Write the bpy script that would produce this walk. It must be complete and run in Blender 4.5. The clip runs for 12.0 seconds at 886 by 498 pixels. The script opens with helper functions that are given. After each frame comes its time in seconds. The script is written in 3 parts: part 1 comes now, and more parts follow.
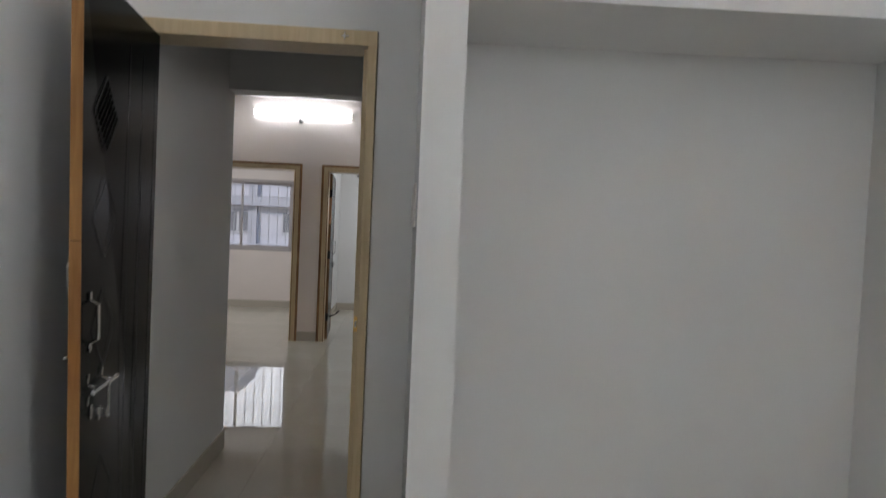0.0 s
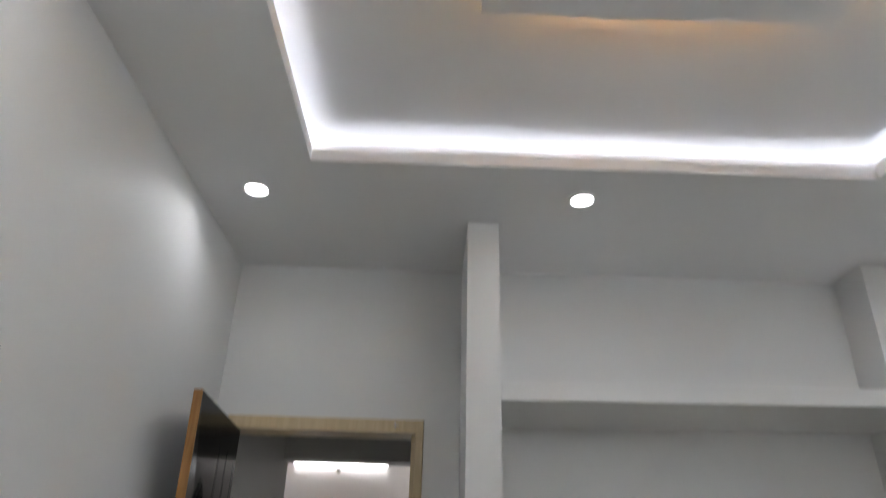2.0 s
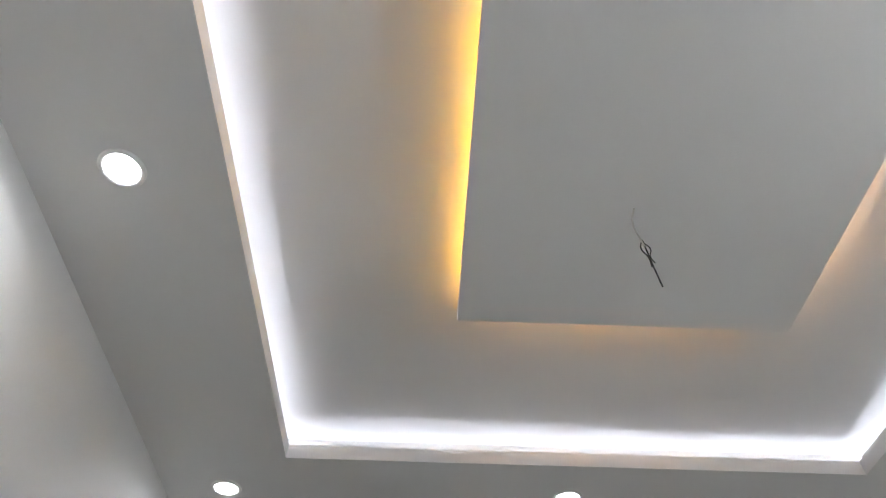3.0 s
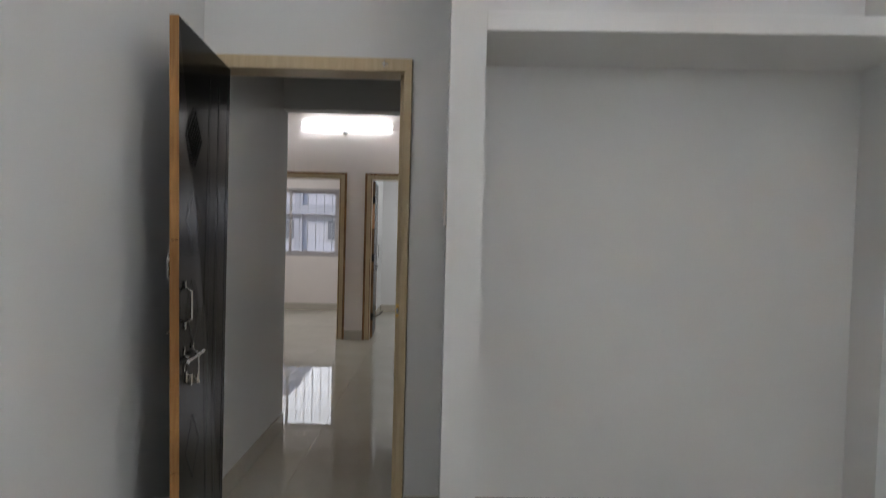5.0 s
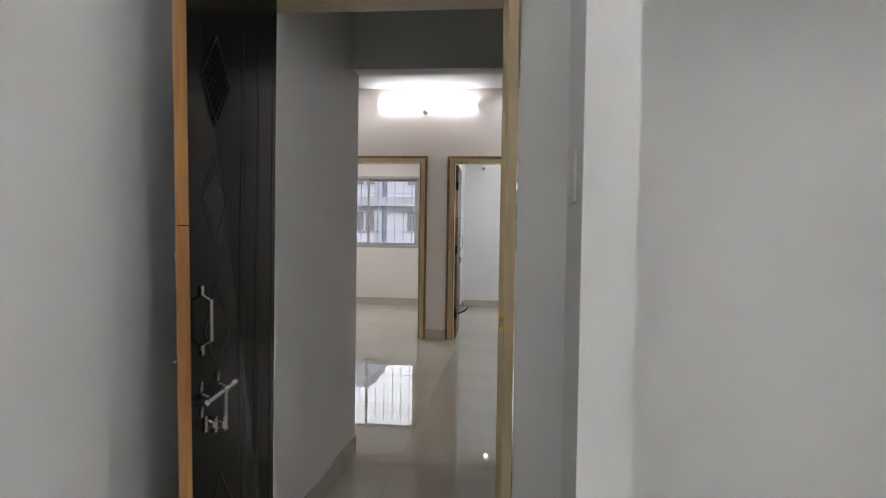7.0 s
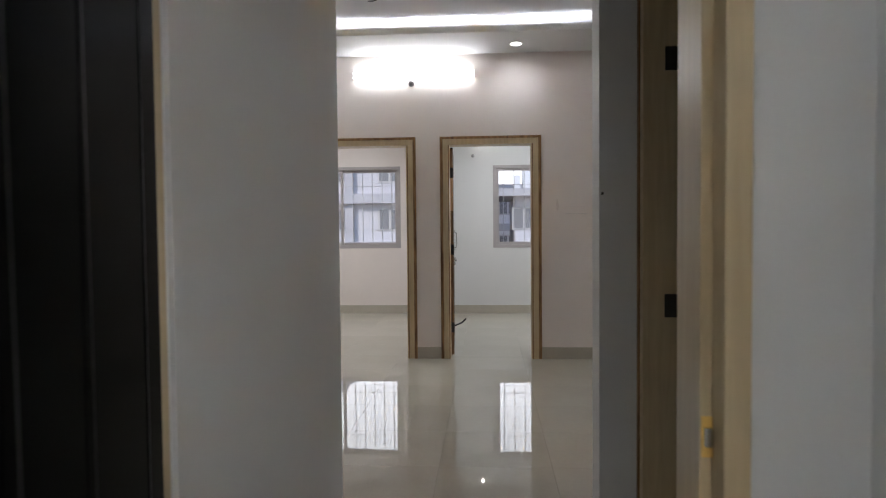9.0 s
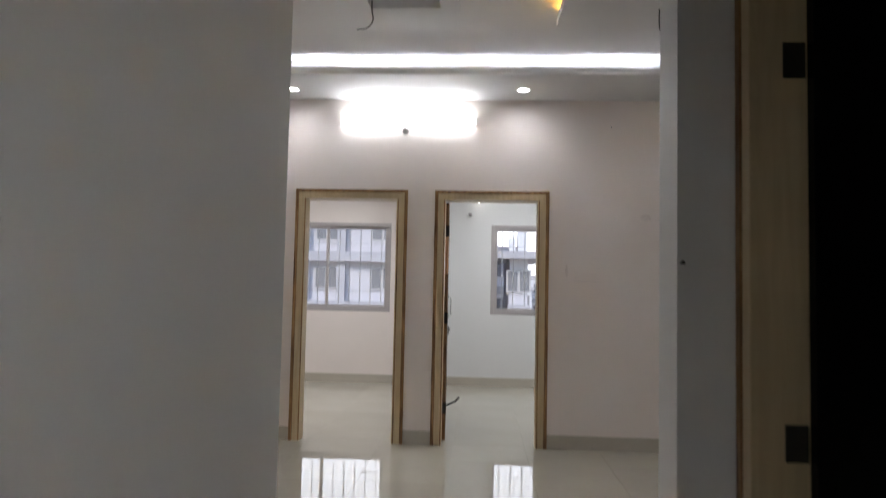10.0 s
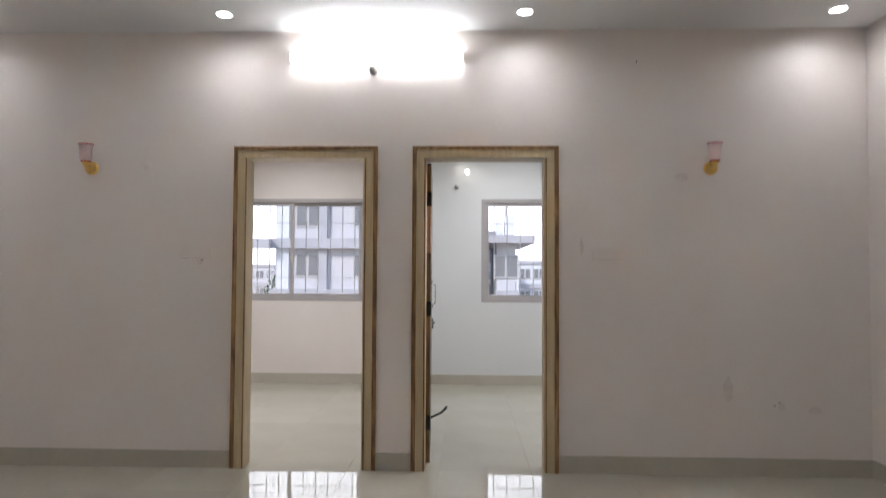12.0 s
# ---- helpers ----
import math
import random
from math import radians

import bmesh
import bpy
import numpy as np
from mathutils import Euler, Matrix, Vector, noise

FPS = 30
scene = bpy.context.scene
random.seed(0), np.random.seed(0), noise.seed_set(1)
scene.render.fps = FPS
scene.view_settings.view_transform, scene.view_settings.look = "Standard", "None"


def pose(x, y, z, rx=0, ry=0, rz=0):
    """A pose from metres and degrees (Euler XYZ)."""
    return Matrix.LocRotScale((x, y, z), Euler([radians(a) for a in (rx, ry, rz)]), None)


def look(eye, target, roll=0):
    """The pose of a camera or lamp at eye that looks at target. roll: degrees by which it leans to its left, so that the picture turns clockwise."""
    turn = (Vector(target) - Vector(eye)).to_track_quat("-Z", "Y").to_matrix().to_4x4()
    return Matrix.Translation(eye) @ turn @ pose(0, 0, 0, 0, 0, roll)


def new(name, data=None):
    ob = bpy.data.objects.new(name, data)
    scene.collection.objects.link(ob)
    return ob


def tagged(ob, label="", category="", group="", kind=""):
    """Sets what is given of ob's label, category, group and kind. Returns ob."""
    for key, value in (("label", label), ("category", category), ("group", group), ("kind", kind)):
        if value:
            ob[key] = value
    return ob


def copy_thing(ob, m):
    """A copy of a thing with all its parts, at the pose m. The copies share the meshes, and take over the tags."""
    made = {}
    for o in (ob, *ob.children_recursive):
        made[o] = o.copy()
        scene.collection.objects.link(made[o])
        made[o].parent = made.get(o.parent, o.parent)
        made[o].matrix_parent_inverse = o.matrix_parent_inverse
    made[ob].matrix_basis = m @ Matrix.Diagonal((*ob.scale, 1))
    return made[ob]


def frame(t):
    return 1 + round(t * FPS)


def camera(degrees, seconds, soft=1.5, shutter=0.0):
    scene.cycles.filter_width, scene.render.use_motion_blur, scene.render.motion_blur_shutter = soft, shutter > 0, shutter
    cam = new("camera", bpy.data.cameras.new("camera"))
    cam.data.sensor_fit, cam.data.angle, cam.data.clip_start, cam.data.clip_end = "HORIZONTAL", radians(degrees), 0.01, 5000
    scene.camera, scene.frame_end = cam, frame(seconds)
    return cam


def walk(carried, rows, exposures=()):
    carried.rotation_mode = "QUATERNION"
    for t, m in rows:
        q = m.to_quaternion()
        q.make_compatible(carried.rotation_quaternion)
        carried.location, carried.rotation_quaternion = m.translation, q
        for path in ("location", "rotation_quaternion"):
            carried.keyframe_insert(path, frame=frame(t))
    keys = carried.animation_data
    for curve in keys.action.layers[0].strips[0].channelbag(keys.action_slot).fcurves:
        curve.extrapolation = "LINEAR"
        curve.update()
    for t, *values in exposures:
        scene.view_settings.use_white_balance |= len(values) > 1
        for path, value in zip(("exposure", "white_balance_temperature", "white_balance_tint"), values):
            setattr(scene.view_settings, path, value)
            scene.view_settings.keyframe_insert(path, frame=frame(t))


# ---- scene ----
# ---------- camera ----------
cam = camera(67.4, 12.0, soft=1.15, shutter=0.35)
PATH = [
    (0, (2.199, 0.891, 1.351), (2.343, 2.886, 1.309), 2.4),
    (0.5, (2.128, 0.717, 1.288), (2.212, 2.692, 0.986), 2.6),
    (0.6, (2.102, 0.705, 1.284), (2.178, 2.674, 0.942), 1.9),
    (1, (2.08, 0.525, 1.335), (2.134, 2.523, 1.262), 1.9),
    (1.5, (2.109, 0.494, 1.439), (2.118, 2.442, 1.892), 1.5),
    (2, (2.131, 0.438, 1.494), (2.15, 2.231, 2.381), 1.6),
    (2.5, (2.139, 0.372, 1.551), (2.16, 1.875, 2.87), 0.6),
    (2.7, (2.134, 0.34, 1.564), (2.173, 1.722, 3.009), 0.6),
    (3.1, (2.148, 0.369, 1.536), (2.189, 1.665, 3.059), 0.7),
    (3.5, (2.161, 0.399, 1.508), (2.216, 1.919, 2.806), 0.8),
    (3.9, (2.175, 0.428, 1.479), (2.246, 2.211, 2.384), 0.9),
    (4.3, (2.203, 0.462, 1.432), (2.277, 2.38, 1.991), 1.7),
    (4.5, (2.215, 0.465, 1.413), (2.281, 2.418, 1.841), 2.1),
    (5, (2.236, 0.474, 1.318), (2.251, 2.474, 1.288), 1.4),
    (5.5, (2.266, 0.486, 1.286), (2.234, 2.481, 1.151), 1.0),
    (6, (2.221, 0.665, 1.273), (2.123, 2.661, 1.19), 1.6),
    (6.5, (2.12, 0.971, 1.279), (2.018, 2.968, 1.225), -0.3),
    (7, (2.102, 1.307, 1.294), (1.881, 3.294, 1.233), 0.9),
    (7.5, (1.993, 1.674, 1.29), (1.772, 3.662, 1.241), 1.0),
    (7.7, (1.95, 1.787, 1.292), (1.757, 3.776, 1.215), 1.0),
    (9.3, (1.724, 2.885, 1.28), (1.593, 4.879, 1.21), -0.5),
    (9.5, (1.728, 3.072, 1.277), (1.592, 5.066, 1.202), 0.3),
    (10, (1.681, 3.39, 1.325), (1.567, 5.384, 1.436), 1.2),
    (10.5, (1.643, 3.664, 1.382), (1.538, 5.609, 1.837), 0.9),
    (10.9, (1.673, 3.877, 1.406), (1.56, 5.757, 2.079), 1.6),
    (11, (1.654, 3.93, 1.419), (1.555, 5.825, 2.051), 1.2),
    (11.5, (1.617, 4.287, 1.391), (1.553, 6.26, 1.713), 1.5),
    (12, (1.643, 4.611, 1.294), (1.573, 6.609, 1.366), 0.3),
]
walk(cam, [(t, look(eye, target, roll)) for t, eye, target, roll in PATH],
     exposures=[(0.0, 2.06), (1.5, 2.03), (2.5, 1.97), (4.5, 2.05), (5.5, 2.06), (6.5, 2.05), (7.0, 2.5), (7.7, 2.5), (9.3, 2.45), (10.0, 2.59), (10.5, 2.7), (11.0, 2.74), (12.0, 2.76)])

# ---------- daylight ----------
world = bpy.data.worlds.new("overcast_sky")
scene.world = world
world.use_nodes = True
sky = world.node_tree.nodes.new("ShaderNodeTexSky")
sky.sky_type, sky.sun_disc = "NISHITA", False
sky.sun_elevation, sky.sun_rotation = radians(58), radians(300)
sky.air_density, sky.dust_density, sky.ozone_density = 0.9, 2.0, 0.6
back = world.node_tree.nodes["Background"]
back.inputs["Strength"].default_value = 0.085
world.node_tree.links.new(sky.outputs[0], back.inputs["Color"])
sun_data = bpy.data.lights.new("sun", "SUN")
sun_data.energy, sun_data.angle, sun_data.color = 0.6, radians(15), (1.0, 0.95, 0.9)
sun = new("sun", sun_data)
sun.matrix_world = look((-12, -8, 12), (0, 6, 0))

# strengths of the lamps, some of them unseen and added for brightness
TUBE, STRIP, WARM, SPOT, ROOM_SPOT, BULB = 3.1, 7.4, 5.5, 0.28, 2.4, 3.0
COOL = (0.91, 0.95, 1.0)
AMBER = (1.0, 0.50, 0.06)

# ---------- materials ----------


def material(name, colour, rough=0.5, metal=0.0, vary=0.06, scale=6.0, fine=80.0, bump=0.05, spec=0.5, coat=0.0, per_object=0.0, bump_scale=None):
    """Plain surface with mottling at two scales and a fine relief."""
    m = bpy.data.materials.new(name)
    m.use_nodes = True
    n, l = m.node_tree.nodes, m.node_tree.links
    b = n["Principled BSDF"]
    b.inputs["Metallic"].default_value = metal
    b.inputs["Specular IOR Level"].default_value = spec
    b.inputs["Coat Weight"].default_value = coat
    b.inputs["Coat Roughness"].default_value = 0.05
    co = n.new("ShaderNodeTexCoord")
    big, small = n.new("ShaderNodeTexNoise"), n.new("ShaderNodeTexNoise")
    for t, s, d in ((big, scale, 5.0), (small, fine, 3.0)):
        t.inputs["Scale"].default_value, t.inputs["Detail"].default_value = s, d
        l.new(co.outputs["Object"], t.inputs["Vector"])
    mix = n.new("ShaderNodeMix")
    mix.inputs[0].default_value = 0.35
    l.new(big.outputs["Fac"], mix.inputs[2])
    l.new(small.outputs["Fac"], mix.inputs[3])
    ramp = n.new("ShaderNodeMapRange")
    ramp.inputs["From Min"].default_value, ramp.inputs["From Max"].default_value = 0.3, 0.7
    ramp.inputs["To Min"].default_value, ramp.inputs["To Max"].default_value = 1 - vary, 1 + vary
    l.new(mix.outputs[0], ramp.inputs["Value"])
    value = ramp.outputs[0]
    if per_object:
        info, r2, mul = n.new("ShaderNodeObjectInfo"), n.new("ShaderNodeMapRange"), n.new("ShaderNodeMath")
        r2.inputs["To Min"].default_value, r2.inputs["To Max"].default_value = 1 - per_object, 1 + per_object
        l.new(info.outputs["Random"], r2.inputs["Value"])
        mul.operation = "MULTIPLY"
        l.new(value, mul.inputs[0])
        l.new(r2.outputs[0], mul.inputs[1])
        value = mul.outputs[0]
    tint = n.new("ShaderNodeVectorMath")
    tint.operation = "SCALE"
    tint.inputs[0].default_value = colour
    l.new(value, tint.inputs["Scale"])
    l.new(tint.outputs[0], b.inputs["Base Color"])
    rr = n.new("ShaderNodeMapRange")
    rr.inputs["To Min"].default_value, rr.inputs["To Max"].default_value = max(0.0, rough * 0.8), min(1.0, rough * 1.2)
    l.new(big.outputs["Fac"], rr.inputs["Value"])
    l.new(rr.outputs[0], b.inputs["Roughness"])
    if bump:
        bm_node = n.new("ShaderNodeBump")
        bm_node.inputs["Strength"].default_value, bm_node.inputs["Distance"].default_value = bump, 0.01
        if bump_scale:
            third = n.new("ShaderNodeTexNoise")
            third.inputs["Scale"].default_value = bump_scale
            l.new(co.outputs["Object"], third.inputs["Vector"])
            l.new(third.outputs["Fac"], bm_node.inputs["Height"])
        else:
            l.new(mix.outputs[0], bm_node.inputs["Height"])
        l.new(bm_node.outputs[0], b.inputs["Normal"])
    return m


def wood(name, dark, light, rough=0.45, stretch=(14, 14, 1.2)):
    """Painted or bare timber with an upright grain."""
    m = bpy.data.materials.new(name)
    m.use_nodes = True
    n, l = m.node_tree.nodes, m.node_tree.links
    b = n["Principled BSDF"]
    co, mp, no, ra, bu = (n.new("ShaderNode" + k) for k in ("TexCoord", "Mapping", "TexNoise", "ValToRGB", "Bump"))
    mp.inputs["Scale"].default_value = stretch
    no.inputs["Scale"].default_value, no.inputs["Detail"].default_value, no.inputs["Distortion"].default_value = 3.0, 6.0, 0.6
    ra.color_ramp.elements[0].position, ra.color_ramp.elements[1].position = 0.3, 0.72
    ra.color_ramp.elements[0].color, ra.color_ramp.elements[1].color = (*dark, 1), (*light, 1)
    l.new(co.outputs["Object"], mp.inputs["Vector"])
    l.new(mp.outputs[0], no.inputs["Vector"])
    l.new(no.outputs["Fac"], ra.inputs[0])
    l.new(ra.outputs[0], b.inputs["Base Color"])
    b.inputs["Roughness"].default_value = rough
    bu.inputs["Strength"].default_value, bu.inputs["Distance"].default_value = 0.08, 0.004
    l.new(no.outputs["Fac"], bu.inputs["Height"])
    l.new(bu.outputs[0], b.inputs["Normal"])
    return m


def glow(name, colour, strength):
    m = bpy.data.materials.new(name)
    m.use_nodes = True
    b = m.node_tree.nodes["Principled BSDF"]
    b.inputs["Base Color"].default_value = (0.8, 0.8, 0.8, 1)
    b.inputs["Emission Color"].default_value = (*colour, 1)
    b.inputs["Emission Strength"].default_value = strength
    return m


def glassy(name, colour, rough=0.02):
    m = bpy.data.materials.new(name)
    m.use_nodes = True
    b = m.node_tree.nodes["Principled BSDF"]
    b.inputs["Base Color"].default_value = (*colour, 1)
    b.inputs["Transmission Weight"].default_value = 1.0
    b.inputs["Roughness"].default_value = rough
    b.inputs["IOR"].default_value = 1.45
    return m


WALL = material("wall_paint", (0.750, 0.745, 0.739), 0.55, vary=0.025, scale=1.6, fine=140, bump=0.06)
CEIL = material("ceiling_paint", (0.774, 0.77, 0.768), 0.7, vary=0.015, scale=1.2, fine=160, bump=0.03)
TILE = material("vitrified_tile", (0.495, 0.457, 0.388), 0.014, vary=0.05, scale=2.2, fine=30, bump=0.028, per_object=0.025, bump_scale=2.5, spec=0.8)
SKIRT = material("skirting_tile", (0.52, 0.475, 0.40), 0.12, vary=0.05, scale=4, fine=40, bump=0.01)
GROUT = material("grout", (0.40, 0.365, 0.31), 0.8, vary=0.1, scale=20)
WALL_WARM = material("warm_wall_paint", (0.84, 0.764, 0.722), 0.55, vary=0.045, scale=1.6, fine=140, bump=0.06)
FILLER = material("wall_filler", (0.76, 0.685, 0.645), 0.8, vary=0.10, scale=14, fine=90, bump=0.1)
DUSTY = material("dusty_tile", (0.40, 0.35, 0.27), 0.6, vary=0.16, scale=5, fine=40, bump=0.05)
DIRT = material("dried_mortar", (0.29, 0.235, 0.19), 0.95, vary=0.3, scale=14, bump=0.4)
FRAME = wood("cream_painted_frame", (0.56, 0.43, 0.255), (0.66, 0.53, 0.335), 0.35)
FRAME_EDGE = wood("brown_stained_edge", (0.12, 0.05, 0.018), (0.46, 0.26, 0.10), 0.5)
LEAF = material("dark_laminate", (0.0045, 0.0045, 0.0044), 0.20, vary=0.25, scale=3, fine=60, bump=0.01, spec=0.05)
GROOVE = material("groove_shade_black", (0.006, 0.006, 0.006), 0.6, vary=0.1)
LIP = wood("orange_lipping_wood", (0.30, 0.13, 0.035), (0.50, 0.26, 0.085), 0.45)
# stands in for an orange reflection on the far door, put into the colour
PEACH = wood("orange_gleam_wood", (0.72, 0.36, 0.17), (0.88, 0.54, 0.32), 0.25)
STEEL = material("brushed_steel", (0.58, 0.57, 0.55), 0.26, metal=1.0, vary=0.08, scale=30, bump=0.02)
DARK_STEEL = material("darkened_hinge_steel", (0.05, 0.045, 0.04), 0.5, metal=0.7, vary=0.2, scale=30)
RUBBER = material("black_rubber", (0.012, 0.012, 0.012), 0.7, vary=0.2)
PLASTIC = material("white_switch_plastic", (0.77, 0.73, 0.69), 0.3, vary=0.02)
GREY_PLASTIC = material("grey_plastic", (0.35, 0.34, 0.33), 0.4, vary=0.05)
ALU = material("powder_coated_aluminium", (0.44, 0.405, 0.40), 0.4, vary=0.06, scale=8)
GRILL = material("grill_paint", (0.36, 0.345, 0.345), 0.5, vary=0.1, scale=12)
GLASS = glassy("clear_glass", (0.95, 0.97, 0.97), 0.0)
PINK = glassy("pink_frosted_glass", (0.97, 0.86, 0.87), 0.3)
RED = material("red_glass_rim", (0.55, 0.05, 0.08), 0.2, vary=0.05)
GOLD = material("polished_brass", (0.86, 0.58, 0.19), 0.34, metal=0.85, vary=0.12, scale=60, bump=0.1)
WIRE = material("black_cable", (0.02, 0.02, 0.02), 0.5, vary=0.1)
WIRE_W = material("white_cable", (0.6, 0.58, 0.55), 0.5, vary=0.05)
FACADE = material("lilac_grey_render", (0.50, 0.465, 0.485), 0.85, vary=0.10, scale=0.7, fine=9, bump=0.1)
FACADE_B = material("pale_render", (0.6, 0.58, 0.6), 0.85, vary=0.10, scale=0.6, fine=9, bump=0.1)
SLAB = material("grey_concrete", (0.38, 0.355, 0.375), 0.9, vary=0.15, scale=1.0, fine=12, bump=0.1)
PANE = material("dark_window_glass", (0.18, 0.17, 0.18), 0.2, vary=0.1)
GROUND = material("dry_ground", (0.22, 0.19, 0.15), 0.95, vary=0.2, scale=0.2, fine=2)
LEAFY = material("foliage", (0.06, 0.085, 0.04), 0.8, vary=0.4, scale=1.5)
BARK = material("bark", (0.12, 0.09, 0.06), 0.9, vary=0.3)
TUBE_GLOW = glow("tube_diffuser", COOL, TUBE)
BED_TUBE_GLOW = glow("bedroom_tube_diffuser", COOL, 14.5)
STRIP_GLOW = glow("white_led_strip", (0.84, 0.88, 1.0), STRIP)
BED_STRIP_GLOW = glow("bedroom_white_led_strip", (0.84, 0.88, 1.0), 5.4)
WARM_GLOW = glow("amber_led_strip", AMBER, WARM)
# for added strips that stand in for amber light bounced off the ceiling
DIM_GLOW = glow("amber_bounce_glow", (1.0, 0.52, 0.20), 5.6)
SPOT_GLOW = glow("downlight_diffuser", COOL, 6.0)
ROOM_GLOW = glow("room_downlight_diffuser", (1.0, 0.98, 0.94), 6.0)
BULB_GLOW = glow("bulb_glow", (1.0, 0.97, 0.9), BULB)

# ---------- mesh helpers ----------


def mesh_of(name, bm):
    me = bpy.data.meshes.new(name)
    bm.to_mesh(me)
    bm.free()
    return me


def part(name, bm, mat, parent=None, label="", smooth=False):
    """One mesh object from a bmesh, under a thing or a part."""
    me = mesh_of(name, bm)
    me.materials.append(mat)
    if smooth:
        for p in me.polygons:
            p.use_smooth = True
    ob = new(name, me)
    if parent is not None:
        ob.parent = parent
    if label:
        ob["label"] = label
    return ob


def thing(name, label, category, at=(0, 0, 0), rz=0.0, group="", kind=""):
    ob = new(name)
    ob.empty_display_size = 0.05
    ob.matrix_world = pose(*at, 0, 0, rz)
    return tagged(ob, label, category, group, kind)


def box(x0, x1, y0, y1, z0, z1, bevel=0.0, bm=None):
    bm = bm or bmesh.new()
    made = bmesh.ops.create_cube(bm, size=1.0, matrix=Matrix.Translation(((x0 + x1) / 2, (y0 + y1) / 2, (z0 + z1) / 2)) @ Matrix.Diagonal((x1 - x0, y1 - y0, z1 - z0, 1)))
    if bevel:
        edges = {e for v in made["verts"] for e in v.link_edges}
        bmesh.ops.bevel(bm, geom=list(edges), offset=bevel, segments=2, affect="EDGES", profile=0.6)
    return bm


def cells(xs, ys, zs, solid):
    """A block lattice: outer faces of the cells for which solid(cx, cy, cz) holds."""
    xs, ys, zs = sorted(set(xs)), sorted(set(ys)), sorted(set(zs))
    full = {}
    for i in range(len(xs) - 1):
        for j in range(len(ys) - 1):
            for k in range(len(zs) - 1):
                full[i, j, k] = solid((xs[i] + xs[i + 1]) / 2, (ys[j] + ys[j + 1]) / 2, (zs[k] + zs[k + 1]) / 2)
    bm = bmesh.new()
    verts = {}

    def v(i, j, k):
        if (i, j, k) not in verts:
            verts[i, j, k] = bm.verts.new((xs[i], ys[j], zs[k]))
        return verts[i, j, k]

    sides = (((1, 0, 0), ((1, 0, 0), (1, 1, 0), (1, 1, 1), (1, 0, 1))), ((-1, 0, 0), ((0, 0, 0), (0, 0, 1), (0, 1, 1), (0, 1, 0))),
             ((0, 1, 0), ((0, 1, 0), (0, 1, 1), (1, 1, 1), (1, 1, 0))), ((0, -1, 0), ((0, 0, 0), (1, 0, 0), (1, 0, 1), (0, 0, 1))),
             ((0, 0, 1), ((0, 0, 1), (1, 0, 1), (1, 1, 1), (0, 1, 1))), ((0, 0, -1), ((0, 0, 0), (0, 1, 0), (1, 1, 0), (1, 0, 0))))
    for (i, j, k), here in full.items():
        if not here:
            continue
        for (a, b, c), quad in sides:
            if not full.get((i + a, j + b, k + c), False):
                bm.faces.new([v(i + p, j + q, k + r) for p, q, r in quad])
    return bm


def rod(bm, a, b, r, n=10, r2=None):
    a, b = Vector(a), Vector(b)
    m = Matrix.Translation((a + b) / 2) @ (b - a).to_track_quat("Z", "Y").to_matrix().to_4x4()
    bmesh.ops.create_cone(bm, cap_ends=True, segments=n, radius1=r, radius2=r if r2 is None else r2, depth=(b - a).length, matrix=m)
    return bm


def lathe(profile, n=24, axis=None):
    """A turned body from (radius, height) pairs."""
    bm = bmesh.new()
    rings = []
    for r, h in profile:
        rings.append([bm.verts.new((max(r, 1e-4) * math.cos(2 * math.pi * i / n), max(r, 1e-4) * math.sin(2 * math.pi * i / n), h)) for i in range(n)])
    for a, b in zip(rings, rings[1:]):
        for i in range(n):
            bm.faces.new((a[i], a[(i + 1) % n], b[(i + 1) % n], b[i]))
    if axis is not None:
        bm.transform(axis)
    bmesh.ops.recalc_face_normals(bm, faces=bm.faces)
    return bm


def cable(name, points, r, mat, parent):
    """A hanging wire swept along a smooth line."""
    cu = bpy.data.curves.new(name, "CURVE")
    cu.dimensions, cu.bevel_depth, cu.bevel_resolution = "3D", r, 2
    s = cu.splines.new("BEZIER")
    s.bezier_points.add(len(points) - 1)
    for p, co in zip(s.bezier_points, points):
        p.co, p.handle_left_type, p.handle_right_type = co, "AUTO", "AUTO"
    tmp = bpy.data.objects.new(name, cu)
    me = bpy.data.meshes.new_from_object(tmp)
    bpy.data.objects.remove(tmp)
    me.materials.clear()
    me.materials.append(mat)
    ob = new(name, me)
    ob.parent = parent
    return ob


def structure(name, bm, mat, label, category):
    return tagged(part(name, bm, mat), label, category, kind="structure")


# ---------- plan ----------
H = 2.915                       # underside of the false ceilings
LEFT, RIGHT, BACK, WALL_B, CORR = 1.13, 4.34, -0.9, 3.57, 3.72   # bedroom
OPEN0, OPEN1 = 4.852, 4.995     # wall between passage and hall
HALL_L, HALL_R, FAR0, FAR1 = -2.1, 4.25, 9.0, 9.15
WIN0, WIN1 = 12.38, 12.53
TOP = 3.25


def wall(name, x0, x1, y0, y1, holes=(), label="white painted plaster wall with faint scuffs", z1=TOP, mat=WALL):
    """A wall block with openings through it: (from, to, sill, head) along its length."""
    along_x = (x1 - x0) > (y1 - y0)
    cuts = [c for h in holes for c in h[:2]]
    xs, ys = ([x0, x1] + cuts, [y0, y1]) if along_x else ([x0, x1], [y0, y1] + cuts)
    zs = [-0.05, z1] + [c for h in holes for c in h[2:]]

    def solid(x, y, z):
        s = x if along_x else y
        return not any(a < s < b and c < z < d for a, b, c, d in holes)
    return structure(name, cells(xs, ys, zs, solid), mat, label, "wall")


